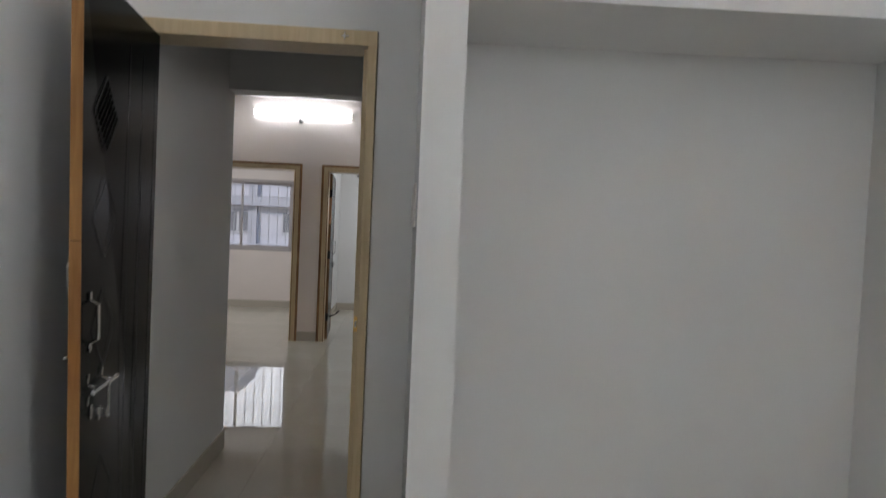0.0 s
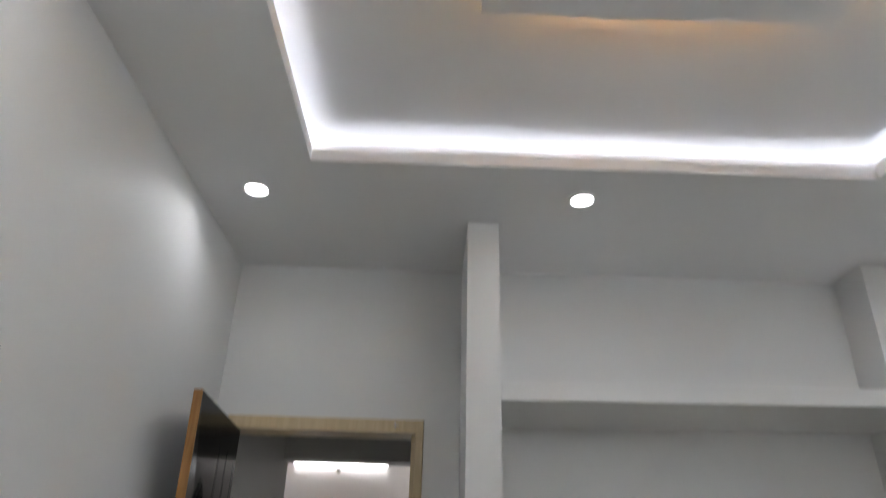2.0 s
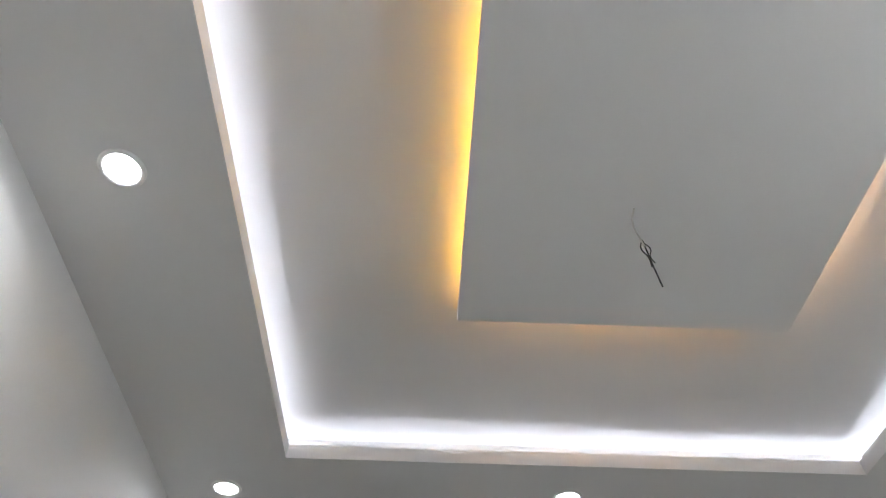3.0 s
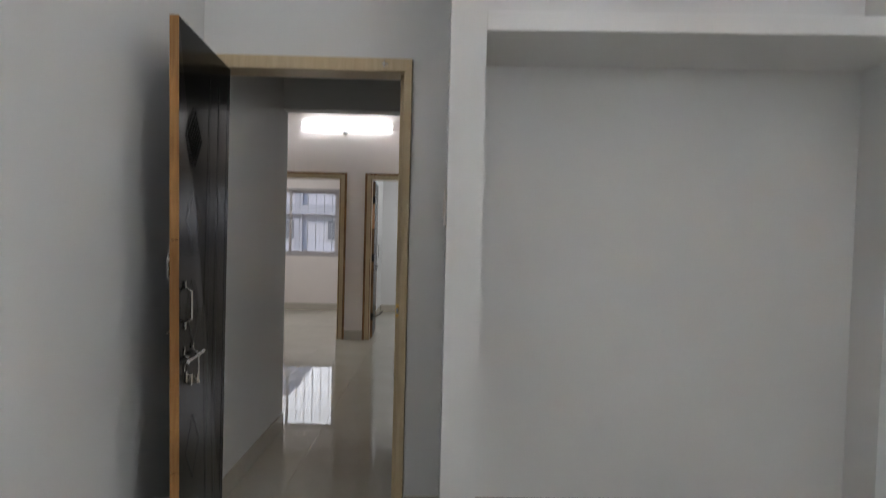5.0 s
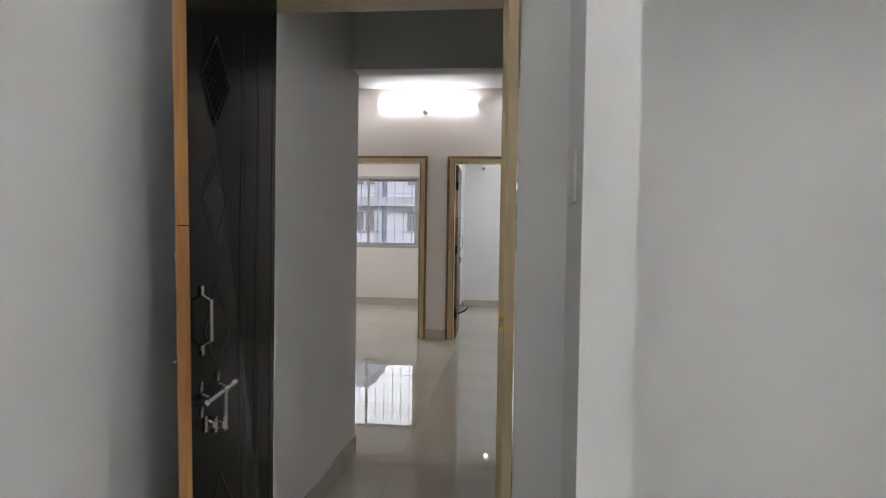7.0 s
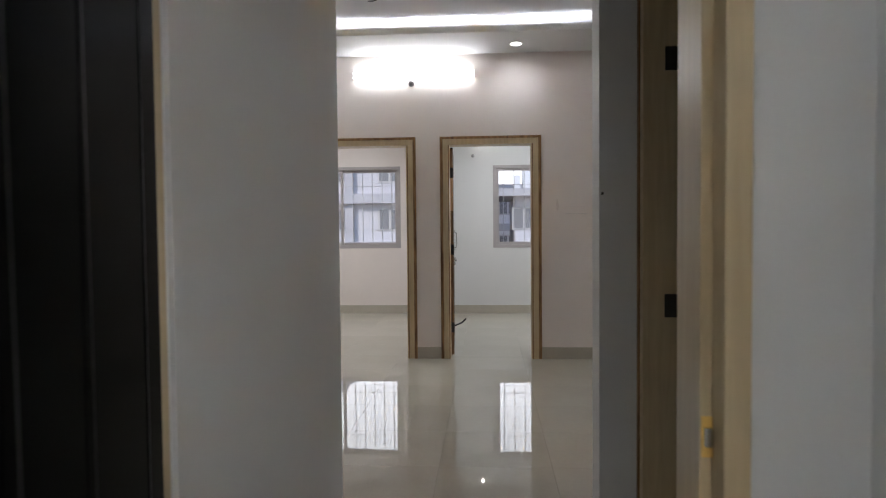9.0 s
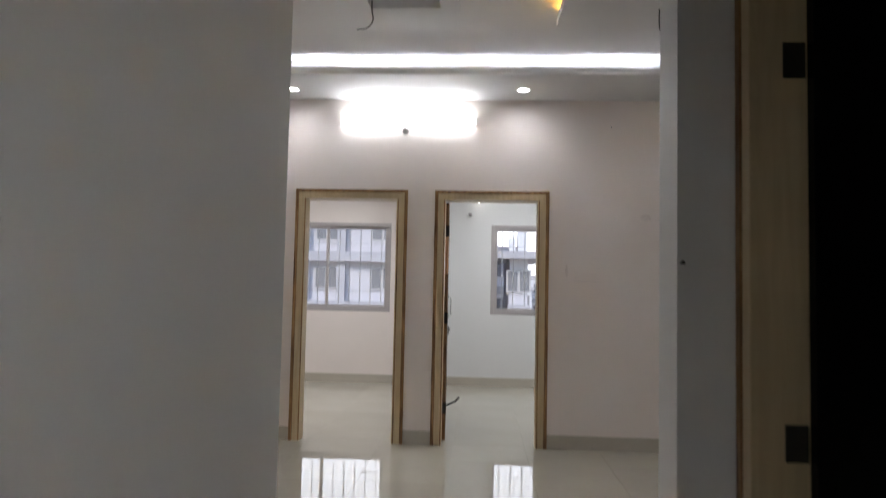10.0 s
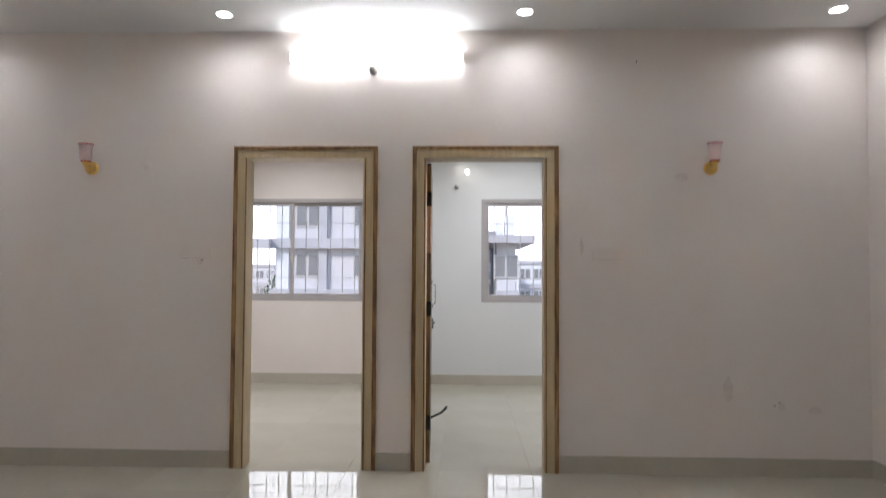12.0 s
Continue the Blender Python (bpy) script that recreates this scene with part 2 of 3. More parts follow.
wall("wall_bedroom_left", 1.0, LEFT, BACK, WALL_B)
wall("wall_bedroom_back", 1.0, 4.46, BACK - 0.15, BACK)
wall("wall_bedroom_right", RIGHT, 4.46, BACK, WALL_B)
wall("wall_bedroom_front", 1.0, 4.46, WALL_B, CORR, [(1.19, 2.10, -0.04, 2.148)])
wall("wall_wardrobe_pier", 2.266, 2.404, 3.035, WALL_B, label="white painted pier beside the wardrobe recess", z1=H + 0.01)
recess_end = wall("wall_wardrobe_end", 4.175, RIGHT, 3.34, WALL_B, label="white painted return of the wardrobe recess", z1=H + 0.01)
for v in recess_end.data.vertices:      # plastered out of plumb
    if v.co.x < 4.2:
        v.co.x = 4.163 + 0.014 * v.co.z
wall("wall_passage_left", 1.05, 1.2, CORR, OPEN0)
wall("wall_passage_right", 2.24, 2.36, CORR, OPEN0, [(4.15, 4.845, -0.04, 2.12)])
wall("wall_hall_near", HALL_L - 0.15, HALL_R + 0.15, OPEN0, OPEN1, [(1.2, 2.105, -0.04, 2.148)])
wall("wall_hall_left", HALL_L - 0.15, HALL_L, OPEN1, FAR0, mat=WALL_WARM)
wall("wall_hall_right", HALL_R, HALL_R + 0.15, OPEN1, FAR0, mat=WALL_WARM)
wall("wall_hall_far", HALL_L - 0.15, HALL_R + 0.15, FAR0, FAR1, [(0.091, 1.050, -0.04, 2.13), (1.289, 2.245, -0.04, 2.13)], mat=WALL_WARM)
wall("wall_rooms_left", HALL_L - 0.15, HALL_L, FAR1, WIN0, mat=WALL_WARM)
wall("wall_rooms_right", HALL_R, HALL_R + 0.15, FAR1, WIN0)
wall("wall_rooms_between", 1.11, 1.23, FAR1, WIN0)
WL, WR = (-1.30, 0.458, 0.958, 2.162), (1.820, 3.20, 0.955, 2.160)
wall("wall_window_a", HALL_L - 0.15, 1.17, WIN0, WIN1, [WL], mat=WALL_WARM)
wall("wall_window_b", 1.17, HALL_R + 0.15, WIN0, WIN1, [WR])
wall("wall_washroom_right", 3.6, 3.72, CORR, OPEN0)

# ceilings


def coved_ceiling(name, x0, x1, y0, y1, lip, label):
    """A dropped border with an upstand lip, a trough behind it and a raised middle."""
    a, b, c, d = lip
    grow = (0.0, 0.018, 0.085)
    xs = [x0, x1] + [a - g for g in grow] + [b + g for g in grow]
    ys = [y0, y1] + [c - g for g in grow] + [d + g for g in grow]

    def within(x, y, g):
        return a - g < x < b + g and c - g < y < d + g

    def solid(x, y, z):
        if z > 3.05:
            return True
        if not within(x, y, grow[2]):
            return True
        if within(x, y, 0.0):
            return False
        if z < 2.93:
            return True
        return z < 2.972 and within(x, y, grow[1])
    return structure(name, cells(xs, ys, [H, 2.93, 2.972, 3.05, 3.15], solid), CEIL, label, "ceiling")


BED_LIP, HALL_LIP = (1.637, 3.83, -0.35, 2.582), (-1.43, 3.55, 5.75, 8.295)
coved_ceiling("ceiling_bedroom", LEFT, RIGHT, BACK, WALL_B, BED_LIP, "white gypsum false ceiling with a lit cove")
coved_ceiling("ceiling_hall", HALL_L, HALL_R, OPEN1, FAR0, HALL_LIP, "white gypsum hall ceiling with a lit cove")
structure("ceiling_passage", box(1.2, 2.24, CORR, OPEN0, H, 3.05), CEIL, "plain white passage ceiling", "ceiling")
structure("ceiling_rooms_a", box(HALL_L, 1.11, FAR1, WIN0, H, 3.05), CEIL, "plain white room ceiling", "ceiling")
structure("ceiling_rooms_b", box(1.23, HALL_R, FAR1, WIN0, H, 3.05), CEIL, "plain white room ceiling", "ceiling")
structure("ceiling_washroom", box(2.36, 3.6, CORR, OPEN0, H, 3.05), CEIL, "plain white washroom ceiling", "ceiling")

floor = structure("floor", box(HALL_L - 0.15, HALL_R + 0.3, BACK - 0.15, WIN1, -0.15, -0.006), GROUT, "glossy cream vitrified tile floor", "floor")

# skirtings: (x0, x1, y0, y1)
SK, SKZ = 0.010, 0.112
for i, (x0, x1, y0, y1) in enumerate((
        (LEFT, LEFT + SK, BACK, WALL_B), (2.104, 2.266, WALL_B - SK, WALL_B), (2.266 - SK, 2.266, 3.035, WALL_B - SK), (2.266 - SK, 2.404, 3.035 - SK, 3.035),
        (RIGHT - SK, RIGHT, BACK, 3.03), (LEFT, RIGHT, BACK, BACK + SK),
        (1.2, 1.2 + SK, CORR, OPEN1), (2.24 - SK, 2.24, CORR, 4.14), (2.105, 2.24, OPEN0 - SK, OPEN0), (2.105 - SK, 2.105, OPEN0 - SK, OPEN1 + SK),
        (2.105, HALL_R, OPEN1, OPEN1 + SK), (HALL_L, 1.2, OPEN1, OPEN1 + SK), (HALL_L, HALL_L + SK, OPEN1 + SK, FAR0 - SK), (HALL_R - SK, HALL_R, OPEN1 + SK, FAR0 - SK),
        (HALL_L, 0.088, FAR0 - SK, FAR0), (1.053, 1.286, FAR0 - SK, FAR0), (2.248, HALL_R, FAR0 - SK, FAR0),
        (HALL_L, 1.11, WIN0 - SK, WIN0), (1.23, HALL_R, WIN0 - SK, WIN0), (1.11 - SK, 1.11, FAR1, WIN0 - SK), (1.23, 1.23 + SK, FAR1, WIN0 - SK),
        (HALL_L, HALL_L + SK, FAR1, WIN0 - SK), (HALL_R - SK, HALL_R, FAR1, WIN0 - SK))):
    structure("baseboard", box(x0, x1, y0, y1, 0.0, SKZ, 0.0015), SKIRT, "cream tile skirting along the wall", "baseboard")

# ---------- wardrobe recess ----------
plinth = structure("wardrobe_plinth", box(2.405, 4.175, 3.062, WALL_B, 0.0, 0.108, 0.002), DUSTY, "dusty unfinished plinth of the wardrobe recess", "plinth")
part("riser_tile", box(2.407, RIGHT - SK, 3.05, 3.062, 0.0, 0.100, 0.001), SKIRT, plinth, "cream tile riser")
bm = bmesh.new()
for i in range(70):
    x = 2.42 + 1.74 * i / 70
    w = random.uniform(0.003, 0.006) + 0.011 * math.exp(-((i - 30) / 11) ** 2) * random.uniform(0.5, 1.0)
    box(x, x + 0.0255, WALL_B - w, WALL_B, 0.108, 0.108 + w * 0.7, 0.0, bm)
box(4.10, 4.125, WALL_B - 0.02, WALL_B, 0.108, 0.125, 0.002, bm)
part("mortar_line", bm, DIRT, plinth, "brown rough mortar along the wall")
bm = bmesh.new()
for i in range(64):
    x = 2.408 + 1.755 * i / 64
    w = random.uniform(0.016, 0.03) if i < 8 else random.uniform(0.003, 0.009)
    y = 3.0635 + (0.004 if i < 8 else random.uniform(0.012, 0.016))
    if random.random() < 0.94:
        box(x, x + 0.0272, y, y + w, 0.108, 0.1098, 0.0, bm)
part("mortar_smear", bm, DIRT, plinth, "dried mortar smeared along the front edge")
bm = box(2.404, RIGHT, 3.038, WALL_B, 2.125, 2.20, 0.004)
for v in bm.verts:      # the slab was cast a little out of level
    v.co.z += 0.022 * (v.co.x - 2.404) / 1.9
structure("wardrobe_loft_slab", bm, WALL, "white plastered loft slab across the recess", "shelf")

# ---------- doors ----------


def door_frame(name, x0, x1, z1, y0, y1, w, label, rebate_far, hw=None):
    """A timber frame lining an opening, with stained outer edges."""
    hw = hw or w
    f = thing(name, label, "door frame", kind="structure")
    for a, b, deep in ((x0, x0 + w, y1 if rebate_far else y0 + 0.082), (x1 - w, x1, y1)):
        part("jamb", box(a, b, y0, deep, 0.0, z1 - hw, 0.003), FRAME, f)
    part("head", box(x0, x1, y0, y1, z1 - hw, z1, 0.003), FRAME, f)
    for a, b in ((x0 + w, x0 + w + 0.012), (x1 - w - 0.018, x1 - w))[0 if rebate_far else 1:]:
        ya, yb = (y0 + 0.0, y1 - 0.045) if rebate_far else (y0 + 0.045, y1)
        part("stop", box(a, b, ya + 0.004, yb - 0.004, 0.0, z1 - hw, 0.002), FRAME, f)
    return f


bed_frame = door_frame("door_frame_bedroom", 1.193, 2.097, 2.146, 3.552, 3.724, 0.037, "cream painted timber frame of the bedroom door", False, 0.060)
part("strike_plate", box(2.0435, 2.0595, 3.5965, 3.6012, 0.945, 1.005, 0.001), GOLD, bed_frame, "brass strike plate in the jamb")
part("latch_keep", box(2.046, 2.057, 3.589, 3.5966, 0.962, 0.990, 0.002), STEEL, bed_frame, "small steel bolt keep")
bm = rod(bmesh.new(), (1.965, 3.545, 2.118), (1.965, 3.553, 2.118), 0.006)
box(1.955, 1.985, 3.546, 3.552, 2.116, 2.120, 0, bm)
box(1.966, 1.970, 3.546, 3.552, 2.104, 2.134, 0, bm)
part("tower_bolt_keep", bm, STEEL, bed_frame, "small bolt keep on the head")

for tag, x0, x1 in (("a", 0.091, 1.050), ("b", 1.289, 2.245)):
    f = door_frame("door_frame_room_" + tag, x0, x1, 2.13, 8.985, 9.165, 0.074, "cream painted timber door frame with worn brown edges", True)
    for a, b in ((x0 - 0.004, x0 + 0.024), (x1 - 0.024, x1 + 0.004)):
        part("edge_strip", box(a, b, 8.978, 8.985, 0.0, 2.134, 0.002), FRAME_EDGE, f, "worn brown stained edge")
    part("edge_strip", box(x0 + 0.024, x1 - 0.024, 8.978, 8.985, 2.110, 2.134, 0.002), FRAME_EDGE, f, "worn brown stained edge")
    for a, b in ((x0 + 0.0742, x0 + 0.082), (x1 - 0.082, x1 - 0.0742)):
        part("inner_bead", box(a, b, 8.983, 9.0, 0.0, 2.056, 0.001), FRAME_EDGE, f, "dark inner bead")

bath_frame = thing("door_frame_washroom", "cream painted timber washroom door frame with brown edges", "door frame", kind="structure")
for a, b in ((4.152, 4.21), (4.785, 4.843)):
    part("jamb", box(2.232, 2.362, a, b, 0.0, 2.06, 0.003), FRAME, bath_frame)
part("head", box(2.232, 2.362, 4.152, 4.843, 2.06, 2.118, 0.003), FRAME, bath_frame)
for a, b in ((4.148, 4.172), (4.823, 4.847)):
    part("edge_strip", box(2.226, 2.232, a, b, 0.0, 2.12, 0.002), FRAME_EDGE, bath_frame, "worn brown stained edge")
for z in (0.25, 0.985, 1.77):
    part("hinge_plate", box(2.30, 2.345, 4.780, 4.7848, z, z + 0.075, 0.001), DARK_STEEL, bath_frame, "dark steel hinge plate")


def aldrop(parent, s, z, face):
    """A sliding bolt with its hasp and staples; s runs along the leaf from the hinge, face is the leaf's surface."""
    bm = rod(bmesh.new(), (s - 0.111, face + 0.018, z), (s + 0.108, face + 0.018, z - 0.002), 0.0064, 12)
    part("bolt_rod", bm, STEEL, parent, "steel sliding bolt")
    for ds, dz in ((0.100, 0.034), (0.100, -0.030), (-0.018, 0.034)):
        bm = rod(bmesh.new(), (s + ds, face, z + dz + 0.007), (s + ds, face + 0.0028, z + dz + 0.007), 0.0068, 14)
        box(s + ds - 0.0058, s + ds + 0.0058, face, face + 0.0027, z + dz - 0.012, z + dz + 0.007, 0.001, bm)
        rod(bm, (s + ds, face + 0.002, z + dz * 0.45), (s + ds, face + 0.019, z + dz * 0.28), 0.0032)
        rod(bm, (s + ds, face + 0.0025, z + dz + 0.007), (s + ds, face + 0.0048, z + dz + 0.007), 0.003, 8)
        part("staple_plate", bm, STEEL, parent, "steel staple")
    # the hasp hangs from a collar on the bolt, two straps down to a slotted eye
    bm = rod(bmesh.new(), (s - 0.030, face + 0.018, z), (s - 0.006, face + 0.018, z), 0.0095, 14)
    for e in (-0.0062, 0.0062):
        box(s - 0.018 + e - 0.0030, s - 0.018 + e + 0.0030, face + 0.019, face + 0.023, z - 0.072, z - 0.004, 0.0012, bm)
    box(s - 0.0275, s - 0.0075, face + 0.017, face + 0.023, z - 0.108, z - 0.070, 0.0025, bm)
    rod(bm, (s - 0.0175, face + 0.010, z - 0.100), (s - 0.0175, face + 0.026, z - 0.104), 0.0055, 12)
    part("hasp", bm, STEEL, parent, "hanging steel hasp")
    for ds, dz in ((0.075, -0.066), (0.004, -0.088)):
        bm = box(s + ds - 0.008, s + ds + 0.008, face, face + 0.004, z + dz - 0.020, z + dz + 0.020, 0.0015)
        rod(bm, (s + ds, face + 0.003, z + dz - 0.010), (s + ds, face + 0.020, z + dz - 0.006), 0.0036)
        rod(bm, (s + ds, face + 0.003, z + dz + 0.010), (s + ds, face + 0.020, z + dz + 0.006), 0.0036)
        rod(bm, (s + ds, face + 0.020, z + dz - 0.008), (s + ds, face + 0.020, z + dz + 0.008), 0.0036)
        part("lock_staple", bm, STEEL, parent, "steel lock staple")


def pull_handle(parent, s, z0, z1, face, out):
    bm = bmesh.new()
    y = face + 0.024 * out
    box(s - 0.0055, s + 0.0055, min(y - 0.004, y + 0.004), y + 0.004, z0 + 0.022, z1 - 0.022, 0.003, bm)
    for z, d in ((z0, 1), (z1, -1)):
        rod(bm, (s, face, z + 0.012 * d), (s, y, z + 0.026 * d), 0.0038)
        a, b = sorted((face, face + 0.005 * out))
        box(s - 0.0062, s + 0.0062, a, b, z - 0.012, z + 0.012, 0.002, bm)
    part("handle", bm, STEEL, parent, "steel pull handle")


def door_leaf(name, label, at, rz, width, height, full):
    """A flush leaf hinged at its origin, running along +x, its carved face towards +y."""
    d = thing(name, label, "door", at, rz)
    t = 0.030
    lip = 0.003
    # carved face: grooves and diamonds are thin strips, their shade put into the black
    body = part("body", box(0.0, width - lip, -t, 0.0, 0.0, height, 0.002), LEAF, d)
    a = 0
    for z0, z1 in ((0.0, 0.462), (0.464, 1.283), (1.285, height)):
        part("lipping", box(width - lip, width + (0.0008 if a % 2 else 0.0), -t - 0.001, 0.001, z0, z1, 0.0015), LIP, d, "orange wood edge lipping")
        a += 1
    if not full:
        return d, body
    for s in (0.047, 0.197, 0.340):
        part("groove", box(s - 0.0022, s + 0.0022, 0.0, 0.0005, 0.13, height - 0.13), GROOVE, body, "thin black groove")
    for zc, hatch in ((1.665, True), (1.352, False), (1.015, False), (0.50, False)):
        sc, hw, hh = 0.551, 0.104, 0.119
        corners = [(sc, zc + hh), (sc + hw, zc), (sc, zc - hh), (sc - hw, zc)]
        bm = bmesh.new()
        for p, q in zip(corners, corners[1:] + corners[:1]):
            u = Vector((q[0] - p[0], 0, q[1] - p[1])).normalized()
            n2 = Vector((-u.z, 0, u.x)) * 0.0019
            ring = [Vector((p[0], 0, p[1])) + n2, Vector((q[0], 0, q[1])) + n2, Vector((q[0], 0, q[1])) - n2, Vector((p[0], 0, p[1])) - n2]
            lo = [bm.verts.new(v) for v in ring]
            hi = [bm.verts.new(Vector((p[0], 0.0006, p[1]))), bm.verts.new(Vector((q[0], 0.0006, q[1])))]
            bm.faces.new((lo[0], lo[1], hi[1], hi[0]))
            bm.faces.new((hi[0], hi[1], lo[2], lo[3]))
        bmesh.ops.recalc_face_normals(bm, faces=bm.faces)
        part("diamond", bm, GROOVE, body, "carved diamond outline")
        if hatch:
            bm = bmesh.new()
            k = 7
            for i in range(k):
                for j in range(k):
                    u, v = (i + 0.5) / k - 0.5, (j + 0.5) / k - 0.5
                    s, z = sc + (u - v) * hw * 0.93, zc + (u + v) * hh * 0.93
                    bmesh.ops.create_cone(bm, cap_ends=False, segments=4, radius1=0.0105, radius2=0.002, depth=0.003,
                                          matrix=Matrix.Translation((s, 0.0018, z)) @ pose(0, 0, 0, -90, 0, 0))
            part("carved_studs", bm, LEAF, body, "field of small carved studs")
    pull_handle(d, 0.676, 0.974, 1.124, 0.0, 1)
    pull_handle(d, 0.690, 1.125, 1.258, -t, -1)
    aldrop(d, 0.585, 0.850, 0.0)
    bm = rod(bmesh.new(), (width - 0.01, -t, 0.958), (width + 0.002, -t - 0.012, 0.958), 0.004)
    part("bolt_nub", bm, STEEL, d, "small bolt end")
    bm = rod(bmesh.new(), (0.52, 0.004, 0.03), (0.50, 0.10, 0.016), 0.0022)
    box(0.50, 0.54, 0.0, 0.004, 0.015, 0.05, 0.001, bm)
    arm = part("stop_arm", bm, DARK_STEEL, d, "thin steel door stop")
    part("stop_tip", rod(bmesh.new(), (0.50, 0.10, 0.012), (0.497, 0.125, 0.012), 0.011, 14), RUBBER, arm, "black rubber tip")
    return d, body


bed_door, bed_body = door_leaf("door_bedroom", "open black laminate door carved with diamonds, orange wood edge", (1.262, 3.548, 0.008), -84.4, 0.752, 2.066, True)
# the leaf has warped a little: its free edge leans back towards the wall at the top
for ob in bed_door.children_recursive:
    for v in ob.data.vertices:
        v.co.y -= 0.018 * (v.co.z - 1.0) * v.co.x / 0.752
ld, lb = door_leaf("door_washroom", "black laminate washroom door standing open inwards", (2.345, 4.776, 0.008), 0.0, 0.58, 2.045, False)
rd, rb = door_leaf("door_room", "open dark laminate door of the far room", (1.370, 9.16, 0.008), 92.3, 0.80, 2.04, False)
for z in (0.22, 0.99, 1.745):
    part("hinge", box(-0.009, -0.003, -0.034, -0.002, z, z + 0.10, 0.002), DARK_STEEL, rd, "dark steel hinge")
# the middle piece carries the orange gleam as a paler colour
for z0, z1, mt, lb in ((0.0, 1.42, FRAME_EDGE, "dark stained hinge edge"), (1.421, 1.76, PEACH, "hinge edge with an orange gleam in its colour"), (1.761, 2.03, FRAME_EDGE, "dark stained hinge edge")):
    part("hinge_edge", box(-0.003, 0.0, -0.030, 0.0, z0, z1), mt, rd, lb)
pull_handle(rd, 0.68, 1.02, 1.22, -0.034, -1)
bm = rod(bmesh.new(), (0.60, -0.05, 0.90), (0.78, -0.05, 0.90), 0.008)
box(0.66, 0.69, -0.045, -0.034, 0.85, 0.93, 0.002, bm)
part("bolt_rod", bm, STEEL, rd, "steel sliding bolt")
bm = rod(bmesh.new(), (0.30, -0.034, 0.24), (0.32, -0.11, 0.27), 0.008)
rod(bm, (0.32, -0.11, 0.27), (0.33, -0.15, 0.31), 0.009)
part("stop_arm", bm, RUBBER, rd, "black door stop arm")

# ---------- lamps ----------


def downlight(x, y, z, glow_mat, power, label="round recessed LED downlight in a white rim", group="ceiling downlights", r=0.045):
    d = thing("downlight", label, "downlight", (x, y, z), group=group)
    ring = lathe([(r, -0.001), (r + 0.003, -0.006), (r + 0.010, -0.006), (r + 0.014, -0.001), (r + 0.014, 0.0)], 28)
    part("rim", ring, CEIL, d, smooth=True)
    bm = bmesh.new()
    bmesh.ops.create_circle(bm, cap_ends=True, segments=28, radius=r, matrix=Matrix.Translation((0, 0, -0.003)) @ Matrix.Rotation(math.pi, 4, "X"))
    part("diffuser", bm, glow_mat, d, "glowing white diffuser")
    data = bpy.data.lights.new("downlight_lamp", "AREA")
    data.shape, data.size, data.spread, data.energy = "DISK", 2 * r, radians(150), power
    data.color = COOL
    lamp = new("lamp", data)
    lamp.location = (0, 0, -0.006)
    lamp.parent = d
    return d


first = downlight(1.378, 1.307, H, SPOT_GLOW, SPOT)
# the last one is unseen, added at the back to brighten the wardrobe recess
for x, y in ((1.378, 2.809), (2.728, 2.809), (4.085, 2.809), (4.085, 1.307), (1.378, -0.2), (4.085, -0.2), (2.728, -0.62)):
    copy_thing(first, pose(x, y, H))
for x in (-1.77, 0.115, 2.001, 3.904):
    copy_thing(first, pose(x, 8.685, H))
for x, y in ((-1.77, 7.03), (3.904, 7.03), (-1.77, 5.38), (0.115, 5.38), (3.904, 5.38)):
    copy_thing(first, pose(x, y, H))
room_first = downlight(-0.27, 11.25, H, ROOM_GLOW, ROOM_SPOT, "unseen round LED downlight lighting the far room", "room downlights")
# more unseen downlights, added to brighten both far rooms
for x, y in ((-0.27, 10.2), (2.7, 10.2), (2.15, 11.4)):
    copy_thing(room_first, pose(x, y, H))


def strip(parent, a, b, mat, name="led_strip"):
    """A flat strip of light along a line, given as two opposite corners."""
    x0, x1 = sorted((a[0], b[0]))
    y0, y1 = sorted((a[1], b[1]))
    return part(name, box(x0, x1, y0, y1, a[2], b[2]), mat, parent, "glowing strip")


def cove_light(lip, label, mat):
    a, b, c, d = lip
    t = thing("cove_light", label, "LED strip", ((a + b) / 2, d, 2.931))
    m = t.matrix_world.inverted()
    rnd = random.Random(7)

    def run(lo, hi, place):
        """Lay a run of short pieces that wander a little across the trough."""
        n = max(3, round((hi - lo) / 0.42))
        for k in range(n):
            off = rnd.uniform(0.0, 0.026)
            u, v = lo + (hi - lo) * k / n, lo + (hi - lo) * (k + 1) / n
            p, q = place(u, v, 0.074 - off, 0.069 - off)
            strip(t, (*p, 2.9305), (*q, 2.934), mat).matrix_parent_inverse = m
    run(c - 0.06, d + 0.06, lambda u, v, o, i: ((a - o, u), (a - i, v)))
    run(c - 0.06, d + 0.06, lambda u, v, o, i: ((b + i, u), (b + o, v)))
    run(a - 0.05, b + 0.05, lambda u, v, o, i: ((u, d + i), (v, d + o)))
    run(a - 0.05, b + 0.05, lambda u, v, o, i: ((u, c - o), (v, c - i)))
    return t


cove_light(BED_LIP, "cool white LED strip hidden behind the bedroom ceiling lip", BED_STRIP_GLOW)
cove_light(HALL_LIP, "cool white LED strip hidden behind the hall ceiling lip", STRIP_GLOW)


